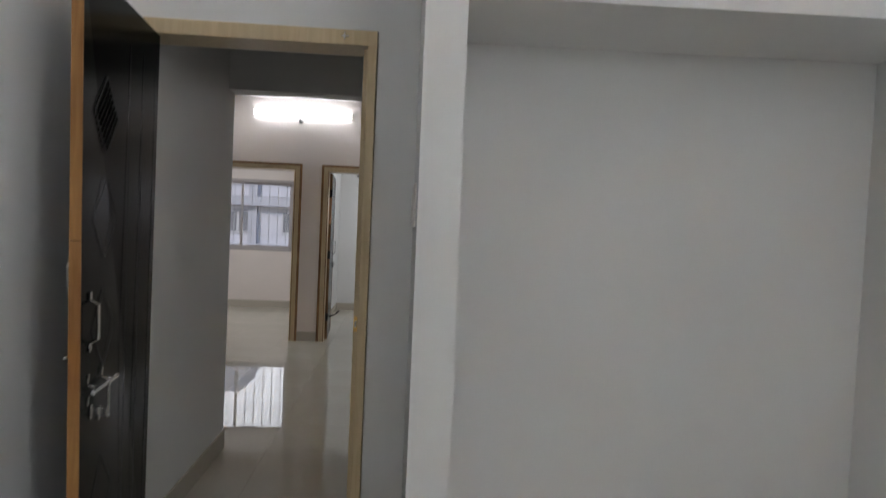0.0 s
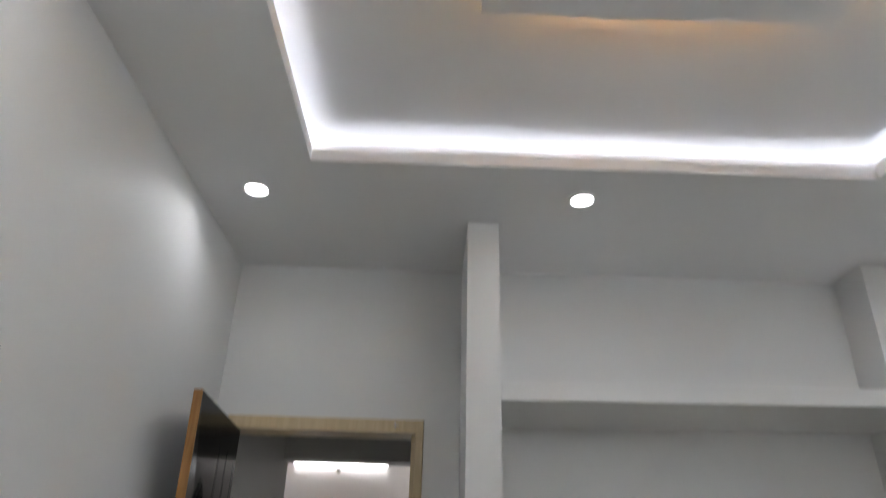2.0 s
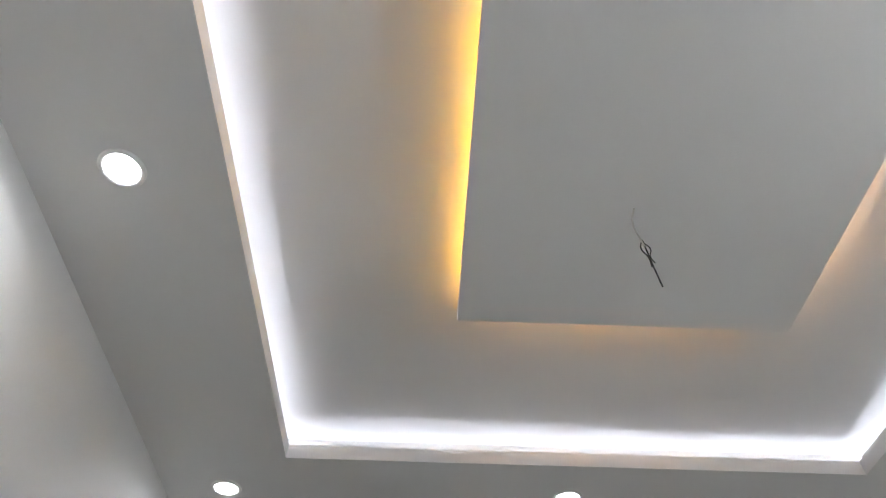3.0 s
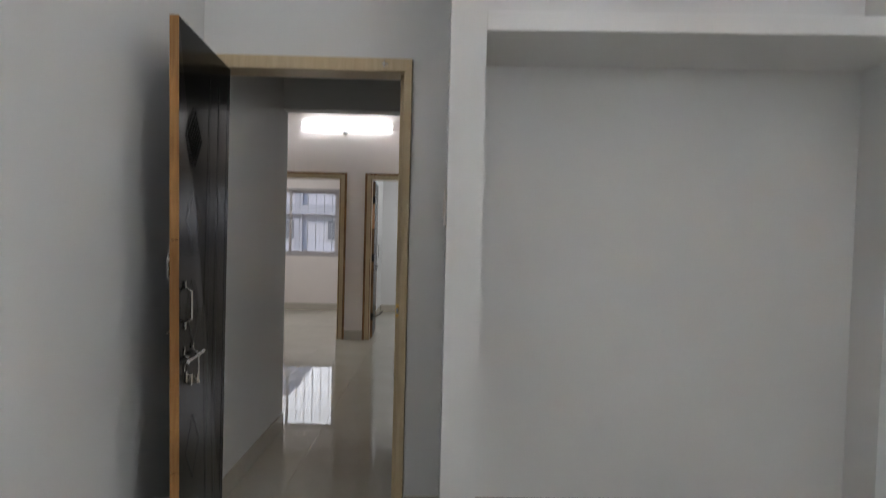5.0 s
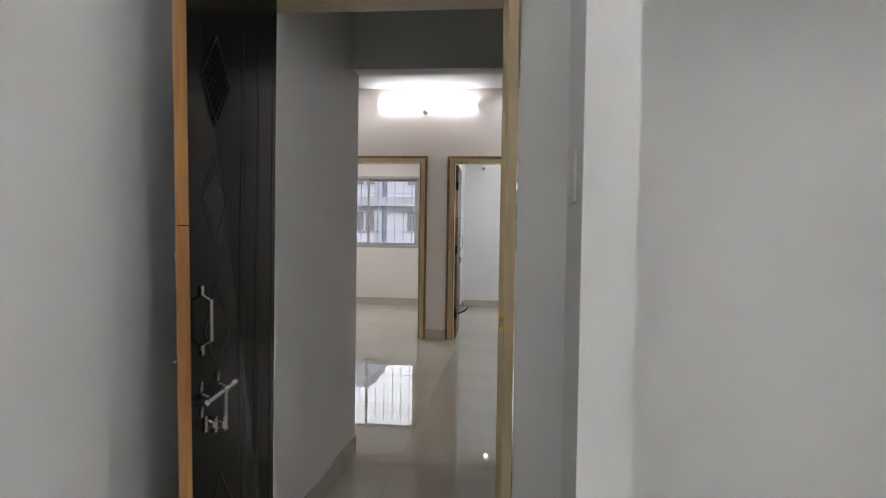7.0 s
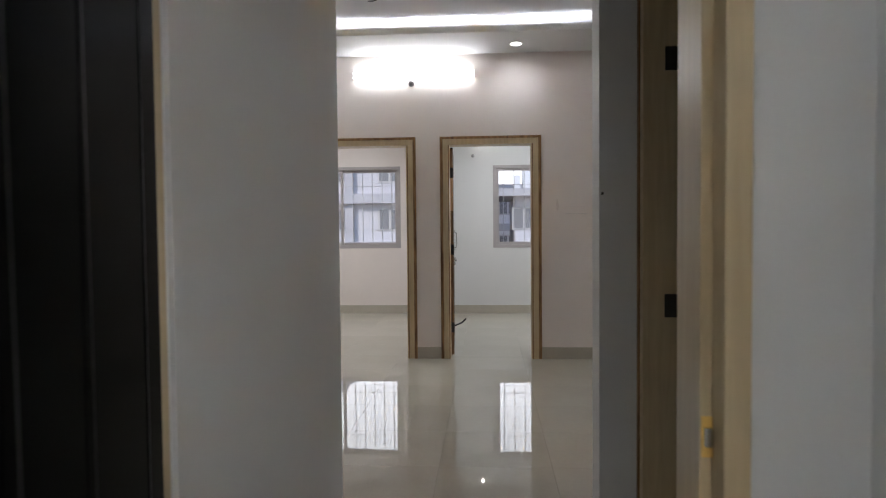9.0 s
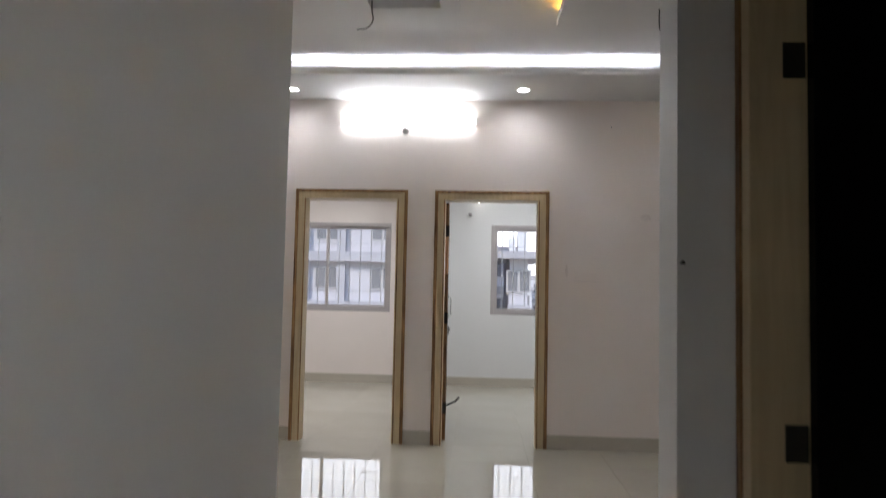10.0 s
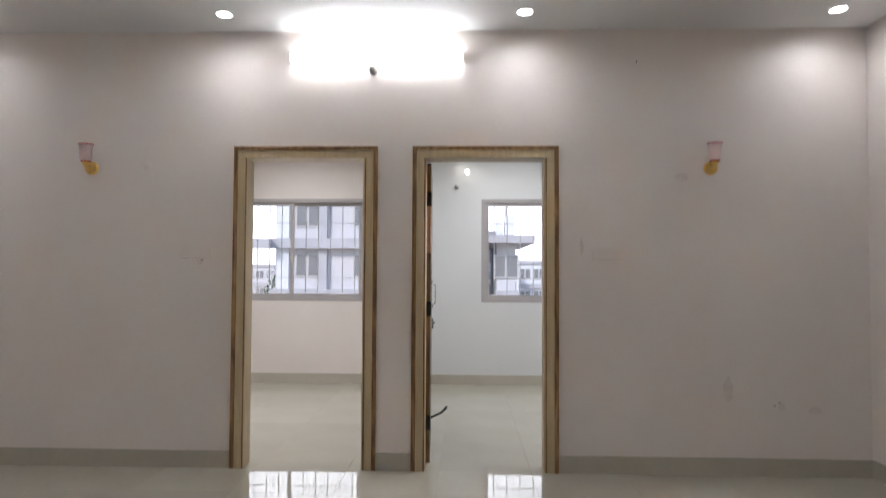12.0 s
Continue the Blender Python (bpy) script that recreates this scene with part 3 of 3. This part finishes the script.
def hung_panel(x0, x1, y0, y1, z0, z1, sides, label, dim=()):
    """A flat panel dropped below the raised ceiling, lit amber from behind along some sides."""
    p = thing("ceiling_panel", label, "ceiling panel", ((x0 + x1) / 2, (y0 + y1) / 2, z0))
    m = p.matrix_world.inverted()
    g = 0.075
    made = [part("board", box(x0, x1, y0, y1, z0, z1, 0.002), CEIL, p),
            part("spacer", box(x0 + g, x1 - g, y0 + g, y1 - g, z1, 3.05), CEIL, p)]
    for s in (*sides, *dim):
        q = {"left": ((x0 + g - 0.012, y0 + g), (x0 + g - 0.001, y1 - g)), "right": ((x1 - g + 0.001, y0 + g), (x1 - g + 0.012, y1 - g)),
             "near": ((x0 + g, y0 + g - 0.012), (x1 - g, y0 + g - 0.001)), "far": ((x0 + g, y1 - g + 0.001), (x1 - g, y1 - g + 0.012))}[s]
        made.append(strip(p, (*q[0], z1 + 0.004), (*q[1], z1 + 0.012), DIM_GLOW if s in dim else WARM_GLOW))
    for ob in made:
        ob.matrix_parent_inverse = m
    return p


# far and right strips are added to imitate the weak bounced glow
hung_panel(2.238, 3.29, 0.25, 1.881, 2.981, 3.005, ("left",), "square white ceiling panel backlit amber along an edge", ("far", "right"))
hung_panel(2.13, 3.10, 6.556, 7.50, 2.960, 3.010, ("near", "left"), "white hall ceiling panel backlit amber")
hung_panel(-0.99, -0.02, 6.556, 7.50, 2.960, 3.010, ("near", "right"), "white hall ceiling panel backlit amber")

# maze-like plaster motif in the middle of the hall ceiling
holes = ((0.74, 1.156, 6.65, 6.77), (0.74, 0.87, 6.77, 7.05), (0.99, 1.156, 6.90, 7.05), (0.99, 1.414, 7.17, 7.28), (1.29, 1.414, 6.88, 7.17))
squares = ((0.62, 1.25, 6.44, 7.16), (0.88, 1.53, 6.70, 7.36))
motif = thing("ceiling_motif", "white plaster ceiling panel of two interlocking squares with recessed slots", "ceiling panel", (1.075, 6.90, 2.99))


def within(x, y, q):
    return q[0] < x < q[1] and q[2] < y < q[3]


for k in range(2):
    every = (*holes, *squares)
    bm = cells([v for q in every for v in q[:2]], [v for q in every for v in q[2:]], [2.99, 3.05],
               lambda x, y, z: within(x, y, squares[k]) and not (k and within(x, y, squares[0])) and not any(within(x, y, q) for q in holes))
    ob = part("plaster_square", bm, CEIL, motif)
    ob.matrix_parent_inverse = motif.matrix_world.inverted()


def tube_light(at, rz, mat):
    t = thing("tube_light", "lit LED batten lamp fixed high on the wall", "tube light", at, rz, group="tube lights")
    part("housing", box(-0.570, 0.570, -0.024, 0.0, -0.020, 0.020, 0.003), PLASTIC, t)
    part("diffuser", box(-0.572, 0.572, -0.060, -0.024, -0.031, 0.031, 0.013), mat, t, "glowing white diffuser")
    for s in (-1, 1):
        part("end_cap", box(*sorted((s * 0.572, s * 0.585)), -0.060, -0.002, -0.031, 0.031, 0.003), PLASTIC, t)


tube_light((1.042, 8.998, 2.725), 0, TUBE_GLOW)
tube_light((4.338, -0.08, 2.36), -90, BED_TUBE_GLOW)
holder = thing("lamp_holder", "small grey lamp holder under the tube light", "lamp holder", (1.018, 8.998, 2.645))
part("base", lathe([(0.0, 0.0), (0.030, 0.0), (0.028, 0.012), (0.020, 0.018), (0.020, 0.035), (0.024, 0.045), (0.019, 0.058), (0.0, 0.060)], 20, pose(0, 0, 0, 90)), GREY_PLASTIC, holder, smooth=True)

# ---------- wall sconces ----------


def sconce(x, label):
    s = thing("wall_sconce", label, "wall lamp", (x, 8.999, 1.968), group="hall wall lamps")
    part("back_plate", lathe([(0.0, 0.0), (0.045, 0.0), (0.045, 0.006), (0.036, 0.010), (0.034, 0.020), (0.022, 0.022), (0.0, 0.030)], 24, pose(0, 0, 0.02, 90)), GOLD, s, "embossed brass plate", True)
    bm = rod(bmesh.new(), (0, -0.02, 0.03), (0, -0.085, 0.02), 0.010, 12)
    rod(bm, (0, -0.085, 0.018), (0, -0.085, 0.055), 0.012, 12, 0.026)
    for k in range(9):
        w = 2 * math.pi * k / 9
        rod(bm, (0.030 * math.cos(w), -0.022, 0.02 + 0.030 * math.sin(w)), (0.040 * math.cos(w), -0.036, 0.02 + 0.040 * math.sin(w)), 0.009, 8, 0.004)
    part("arm", bm, GOLD, s, "brass leaf arm")
    shade = part("shade", lathe([(0.028, 0.055), (0.036, 0.062), (0.040, 0.09), (0.036, 0.125), (0.046, 0.165), (0.043, 0.165), (0.033, 0.125), (0.037, 0.09), (0.033, 0.064), (0.026, 0.058)], 24, pose(0, -0.085, 0)), PINK, s, "pink frosted glass tulip shade", True)
    part("rim", lathe([(0.043, 0.164), (0.0475, 0.164), (0.0475, 0.170), (0.043, 0.170), (0.043, 0.164)], 24, pose(0, -0.085, 0)), RED, shade, "red rim")
    part("collar", lathe([(0.026, 0.050), (0.032, 0.052), (0.032, 0.058), (0.026, 0.060)], 24, pose(0, -0.085, 0)), RED, shade, "dark red collar")
    return s


sc = sconce(3.238, "unlit brass wall lamp with a pink glass shade")
copy_thing(sc, pose(-0.886, 8.999, 1.968))

# ---------- switches ----------


def switch_plate(name, at, rz, w, h, n, label, mat):
    s = thing(name, label, "switch", at, rz)
    plate = part("plate", box(-w / 2, w / 2, -0.010, 0.0, -h / 2, h / 2, 0.003), mat, s)
    for i in range(n):
        x = -w / 2 + w * (i + 0.5) / n
        part("rocker", box(x - w / n * 0.36, x + w / n * 0.36, -0.0135, -0.010, -h * 0.26, h * 0.26, 0.0015), mat, plate)
    part("cover_line", box(-w * 0.48, w * 0.48, -0.0108, -0.010, -h * 0.40, -h * 0.385), GREY_PLASTIC, plate)
    return s


switch_plate("switch_board", (2.2655, 3.29, 1.45), -90, 0.20, 0.15, 4, "white modular switch board on the pier", PLASTIC)
switch_plate("switch_plate", (-0.17, 8.9995, 1.42), 0, 0.20, 0.085, 3, "flat switch plate painted over like the wall", WALL_WARM)
switch_plate("switch_plate", (2.57, 8.9995, 1.42), 0, 0.20, 0.085, 3, "flat switch plate painted over like the wall", WALL_WARM)

# ---------- hanging wires ----------
w1 = thing("ceiling_wire", "bare twisted wires hanging from the bedroom ceiling panel", "cable", (2.69, 1.42, 2.981))
cable("wire", [(0, 0, 0), (-0.012, 0.008, -0.05), (-0.004, 0.016, -0.10), (0.004, 0.02, -0.135)], 0.0026, WIRE_W, w1)
cable("wire", [(0.003, 0.018, -0.115), (0.008, 0.024, -0.15), (0.016, 0.034, -0.19), (0.03, 0.05, -0.25)], 0.0020, WIRE, w1)
cable("wire", [(0.002, 0.018, -0.11), (-0.006, 0.022, -0.14), (0.008, 0.026, -0.17), (0.010, 0.03, -0.20)], 0.0018, WIRE, w1)
cable("wire", [(0.004, 0.02, -0.12), (0.016, 0.018, -0.145), (0.012, 0.024, -0.17), (0.022, 0.03, -0.185)], 0.0016, WIRE, w1)
w2 = thing("ceiling_wire", "black wire hanging out of the hall ceiling motif", "cable", (1.006, 7.24, 3.05))
cable("wire", [(0, 0, 0), (0.0, 0, -0.09), (0.005, 0.01, -0.15), (-0.03, 0.02, -0.19), (-0.09, 0.02, -0.20)], 0.004, WIRE, w2)
w3 = thing("ceiling_wire", "black wire hanging from the hall ceiling panel", "cable", (2.694, 7.237, 2.96))
cable("wire", [(0, 0, 0), (0.0, 0, -0.09), (0.008, 0.0, -0.13), (0.05, 0.0, -0.15), (0.055, 0.0, -0.17)], 0.004, WIRE, w3)

w4 = thing("wall_wire", "short black wire stub sticking out of the bedroom wall", "cable", (1.13, 1.87, 1.975))
cable("wire", [(-0.002, 0, 0), (0.014, 0.0, 0.002), (0.02, 0.002, -0.012), (0.02, 0.004, -0.035)], 0.003, WIRE, w4)
cable("wire", [(-0.002, 0.03, -0.03), (0.012, 0.035, -0.03), (0.018, 0.04, -0.04)], 0.0025, WIRE, w4)


def nail(x, y, z, rz):
    n = thing("wall_nail", "small dark nail sticking out of the plaster wall", "nail", (x, y, z), rz, group="nails in the walls")
    bm = rod(bmesh.new(), (0, 0.004, 0), (0, -0.016, 0.002), 0.0025, 8)
    rod(bm, (0, -0.016, 0.002), (0, -0.018, 0.002), 0.0045, 10)
    part("shaft", bm, DARK_STEEL, n)
    return n


n0 = nail(2.113, OPEN0, 1.384, 0)
for x, y, z in ((2.76, FAR0, 2.69), (3.63, FAR0, 0.45), (3.66, FAR0, 0.47), (-0.12, FAR0, 1.37)):
    copy_thing(n0, pose(x, y, z))
blank = thing("blank_plate", "small round painted junction cover on the hall wall", "wall plate", (-0.51, FAR0, 2.01))
part("cover", lathe([(0.0, -0.003), (0.024, -0.003), (0.027, 0.0), (0.027, 0.002)], 22, pose(0, 0, 0, -90)), WALL_WARM, blank, smooth=True)


def patch(x, z, w, h, seed):
    """A thin uneven dab of filler on the far hall wall."""
    rnd = random.Random(seed)
    p = thing("filler_patch", "faint grey dab of wall filler on the hall wall", "plaster patch", (x, FAR0, z), group="filler dabs on the wall")
    bm = bmesh.new()
    n = 18
    rim = [0.75 + 0.35 * rnd.random() for k in range(n)]
    rings = []
    for scale, out in ((1.0, 0.0002), (0.8, -0.0010), (0.35, -0.0014)):
        rings.append([bm.verts.new((w / 2 * rim[k] * scale * math.cos(2 * math.pi * k / n), out, h / 2 * rim[k] * scale * math.sin(2 * math.pi * k / n))) for k in range(n)])
    for a, b in zip(rings, rings[1:]):
        for k in range(n):
            bm.faces.new((a[k], a[(k + 1) % n], b[(k + 1) % n], b[k]))
    bm.faces.new(rings[-1])
    bmesh.ops.recalc_face_normals(bm, faces=bm.faces)
    part("dab", bm, FILLER, p, smooth=True)


for k, (x, z, w, h) in enumerate(((3.34, 0.55, 0.07, 0.17), (3.68, 0.44, 0.05, 0.05), (2.40, 1.47, 0.03, 0.12), (3.89, 0.42, 0.10, 0.05), (-0.14, 1.38, 0.05, 0.09), (3.05, 1.93, 0.10, 0.07))):
    patch(x, z, w, h, 40 + k)

# ---------- windows ----------


def window(name, x0, x1, z0, z1, mid, label):
    f = thing(name, label, "window", kind="structure")
    y0, y1, w = 12.375, 12.47, 0.045
    for a, b in ((x0, x0 + w), (x1 - w, x1)):
        part("window_frame", box(a, b, y0, y1, z0, z1, 0.003), ALU, f)
    for a, b in ((z0, z0 + w), (z1 - w, z1)):
        part("window_frame", box(x0 + w, x1 - w, y0, y1, a, b, 0.003), ALU, f)
    for k, (a, b) in enumerate(((x0 + w, mid + 0.025), (mid - 0.025, x1 - w))):
        ya = 12.395 + 0.032 * k
        sash = thing("sash", "sliding sash", "", kind="")
        for key in ("label", "category"):
            if key in sash:
                del sash[key]
        sash.parent = f
        s = 0.04
        for p, q in ((a, a + s), (b - s, b)):
            part("stile", box(p, q, ya, ya + 0.025, z0 + w, z1 - w, 0.003), ALU, sash)
        for p, q in ((z0 + w, z0 + w + s), (z1 - w - s, z1 - w)):
            part("rail", box(a + s, b - s, ya, ya + 0.025, p, q, 0.003), ALU, sash)
        pane = part("pane", box(a + s, b - s, ya + 0.010, ya + 0.014, z0 + w + s, z1 - w - s), GLASS, sash)
        pane.visible_shadow = False
    return f


window("window_1", *WL, -0.42, "greyish beige aluminium sliding window of the far room")
window("window_2", *WR, 2.55, "greyish beige aluminium sliding window of the far room")


def grill(x0, x1, z0, z1, label):
    g = thing("window_grill", label, "window grill", ((x0 + x1) / 2, 12.50, z0), group="window grills")
    m = g.matrix_world.inverted()
    n = max(2, round((x1 - x0) / 0.147))
    for i in range(1, n):
        x = x0 + (x1 - x0) * i / n
        ob = part("bar", rod(bmesh.new(), (x, 12.50, z0), (x, 12.50, z1), 0.006, 8), GRILL, g)
        ob.matrix_parent_inverse = m
    for z in (z0 + 0.004, z0 + 0.27, z1 - 0.28, z1 - 0.004):
        ob = part("cross_bar", box(x0, x1, 12.507, 12.511, z - 0.004, z + 0.004), GRILL, g)
        ob.matrix_parent_inverse = m


grill(*WL, "grey painted upright steel bars outside the window")
grill(*WR, "grey painted upright steel bars outside the window")

bulb = thing("wall_bulb", "small lit bulb on the far room wall", "bulb", (1.65, 12.38, 2.47))
part("base", lathe([(0.0, 0.0), (0.028, 0.0), (0.028, 0.03), (0.018, 0.035), (0.018, 0.06)], 16, pose(0, 0, 0, 90)), PLASTIC, bulb, smooth=True)
part("globe", lathe([(0.016, 0.058), (0.022, 0.07), (0.025, 0.085), (0.019, 0.103), (0.008, 0.11), (0.0, 0.111)], 16, pose(0, 0, 0, 90)), BULB_GLOW, bulb, "glowing globe", True)
hook = thing("wall_socket", "small dark lamp holder on the far room wall", "lamp holder", (1.53, 12.38, 2.30))
part("holder", lathe([(0.0, 0.0), (0.026, 0.0), (0.026, 0.015), (0.018, 0.02), (0.02, 0.05), (0.0, 0.052)], 16, pose(0, 0, 0, 90)), GREY_PLASTIC, hook, smooth=True)

# ---------- outside ----------
structure("backdrop", box(-900, 900, 600, 601, -40, 520), glow("bright_overcast_haze", (0.97, 0.93, 0.98), 0.27), "white overcast sky above the houses", "sky")
structure("ground", box(-900, 900, 14, 599, -9.6, -9.5), GROUND, "dry open ground between the houses", "ground")


def house(name, x0, x1, y0, y1, z1, storey, bays, mat, label, slab_out=0.6, first=-9.5):
    """A flat-roofed block with slab edges and framed windows on the side towards the flat."""
    h = thing(name, label, "building", ((x0 + x1) / 2, y0, first))
    m = h.matrix_world.inverted()
    made = [part("wall", box(x0, x1, y0, y1, first, z1), mat, h)]
    made.append(part("roof", box(x0 - slab_out, x1 + slab_out, y0 - slab_out, y1, z1, z1 + 0.45), SLAB, h))
    k = 0
    z = z1 - storey
    while z > first and k < 4:
        made.append(part("floor_slab", box(x0 - 0.1, x1 + 0.1, y0 - slab_out, y0 + 0.05, z - 0.35, z + 0.25), SLAB, h))
        for bx in bays:
            win = part("window", box(bx - 0.75, bx + 0.75, y0 - 0.06, y0 - 0.01, z + 0.95, z + 2.35), ALU, h)
            made.append(win)
            for s in (-0.36, 0.36):
                part("pane", box(bx + s - 0.28, bx + s + 0.28, y0 - 0.08, y0 - 0.065, z + 1.05, z + 2.25), PANE, win)
        z -= storey
        k += 1
    for ob in made:
        ob.matrix_parent_inverse = m
    return h, m


hb, hm = house("apartment_block", -9.75, 1.7, 44.0, 56.0, 6.05, 3.0, (-7.83, -4.35, -1.2), FACADE, "lilac grey apartment block with slab bands seen outside")
for x0, x1, mt in ((-9.6, -8.9, FACADE_B), (-7.15, -6.62, SLAB), (-3.4, -2.9, SLAB)):
    ob = part("pilaster", box(x0, x1, 43.72, 43.99, -9.5, 6.0), mt, hb)
    ob.matrix_parent_inverse = hm
for x0, x1, z1 in ((-9.75, -7.4, 9.3), (-7.4, -6.7, 8.3), (-6.7, -6.1, 7.4)):
    ob = part("stair_cabin", box(x0, x1, 44.2, 49.0, 6.5, z1), FACADE, hb)
    ob.matrix_parent_inverse = hm
ob = part("balcony_slab", box(-13.5, -9.86, 42.9, 44.0, 2.70, 3.25), SLAB, hb)
ob.matrix_parent_inverse = hm
hc, hm2 = house("terrace_house", 3.45, 4.55, 44.0, 54.0, 3.05, 3.0, (4.0,), FACADE, "grey house with a projecting flat roof slab", 1.05)
for x0, x1, z0, z1, mt in ((3.45, 3.8, 3.5, 4.4, FACADE_B), (3.95, 4.5, 3.5, 4.75, FACADE_B), (4.0, 4.08, 4.75, 5.3, SLAB)):
    ob = part("roof_tank", box(x0, x1, 44.4, 45.6, z0, z1), mt, hc)
    ob.matrix_parent_inverse = hm2
house("low_house", 1.0, 4.3, 57.0, 66.0, 4.15, 3.0, (1.9, 3.4), FACADE_B, "pale low house behind the terrace house", 0.25)
far = ((8.5, 13.5, 96, 2.6, FACADE_B), (14.5, 19, 104, 1.4, FACADE), (6.0, 8.2, 88, 1.0, FACADE_B), (20.5, 27, 120, 3.2, FACADE_B), (29, 36, 116, 0.6, FACADE),
       (-30, -25, 110, 0.8, FACADE_B), (-37, -31.5, 118, 2.2, FACADE), (-46, -39, 124, 1.2, FACADE_B))
for x0, x1, y0, z1, mt in far:
    house("distant_house", x0, x1, y0, y0 + 9, z1, 3.0, [x0 + 1.2 + 1.9 * k for k in range(int((x1 - x0 - 1.4) / 1.9) + 1)], mt, "pale flat-roofed house far outside", 0.3)


def tree(x, y, base, height, spread, seed):
    """A tapered trunk with limbs under a loose crown of small leaf clumps."""
    rnd = random.Random(seed)
    t = thing("tree", "green leafy tree standing between the houses", "tree", (x, y, base), group="trees outside")
    bm = rod(bmesh.new(), (0, 0, 0), (0.1, 0, height * 0.6), 0.22, 8, 0.12)
    for k in range(5):
        w = 2 * math.pi * k / 5
        rod(bm, (0.07, 0, height * 0.45), (spread * 0.6 * math.cos(w), spread * 0.6 * math.sin(w), height * rnd.uniform(0.7, 0.9)), 0.10, 6, 0.03)
    part("trunk", bm, BARK, t)
    bm = bmesh.new()
    for k in range(420):
        w, r = rnd.uniform(0, 6.283), spread * math.sqrt(rnd.random())
        z = height * (0.62 + 0.40 * rnd.random() * (1 - 0.5 * (r / spread) ** 2))
        s = rnd.uniform(0.12, 0.30)
        m = Matrix.Translation((r * math.cos(w), r * math.sin(w), z)) @ Euler((rnd.random() * 3, rnd.random() * 3, rnd.random() * 3)).to_matrix().to_4x4() @ Matrix.Diagonal((s, s * 0.6, s * 0.3, 1))
        bmesh.ops.create_icosphere(bm, subdivisions=1, radius=1.0, matrix=m)
    part("crown", bm, LEAFY, t)
    return t


for k, (x, y, hgt, sp) in enumerate(((15.5, 84, 9.4, 2.2), (-14.5, 70, 10.6, 2.6), (-19.0, 82, 11.0, 3.0))):
    tree(x, y, -9.5, hgt, sp, 11 + k)

# ---------- floor tiles ----------
G = 0.6
rects = ((LEFT, RIGHT, BACK, 3.05), (LEFT, 2.266, 3.05, 3.552), (1.239, 2.051, 3.552, 3.724), (1.2, 2.24, 3.724, OPEN0), (1.2, 2.105, OPEN0, OPEN1),
         (HALL_L, HALL_R, OPEN1, FAR0), (0.166, 0.976, FAR0, 9.165), (1.364, 2.171, FAR0, 9.165), (HALL_L, 1.11, 9.165, WIN0), (1.23, HALL_R, 9.165, WIN0), (2.24, 3.6, 4.21, 4.785))
shapes = {}
for x0, x1, y0, y1 in rects:
    i = math.floor((x0 - 0.27) / G)
    while 0.27 + i * G < x1:
        j = math.floor((y0 - 0.12) / G)
        while 0.12 + j * G < y1:
            a, b = max(x0, 0.27 + i * G), min(x1, 0.27 + (i + 1) * G)
            c, d = max(y0, 0.12 + j * G), min(y1, 0.12 + (j + 1) * G)
            j += 1
            if b - a < 0.012 or d - c < 0.012:
                continue
            w, h = round(b - a - 0.0009, 4), round(d - c - 0.0009, 4)
            if (w, h) not in shapes:
                tb = box(-w / 2, w / 2, -h / 2, h / 2, -0.006, 0.0)
                bmesh.ops.bevel(tb, geom=[e for e in tb.edges if all(v.co.z > -0.001 for v in e.verts)], offset=0.0003, segments=1, affect="EDGES")
                me = mesh_of("tile", tb)
                me.materials.append(TILE)
                shapes[w, h] = me
            ob = new("tile", shapes[w, h])
            ob.location = ((a + b) / 2, (c + d) / 2, 0.0)
            ob.parent = floor
        i += 1
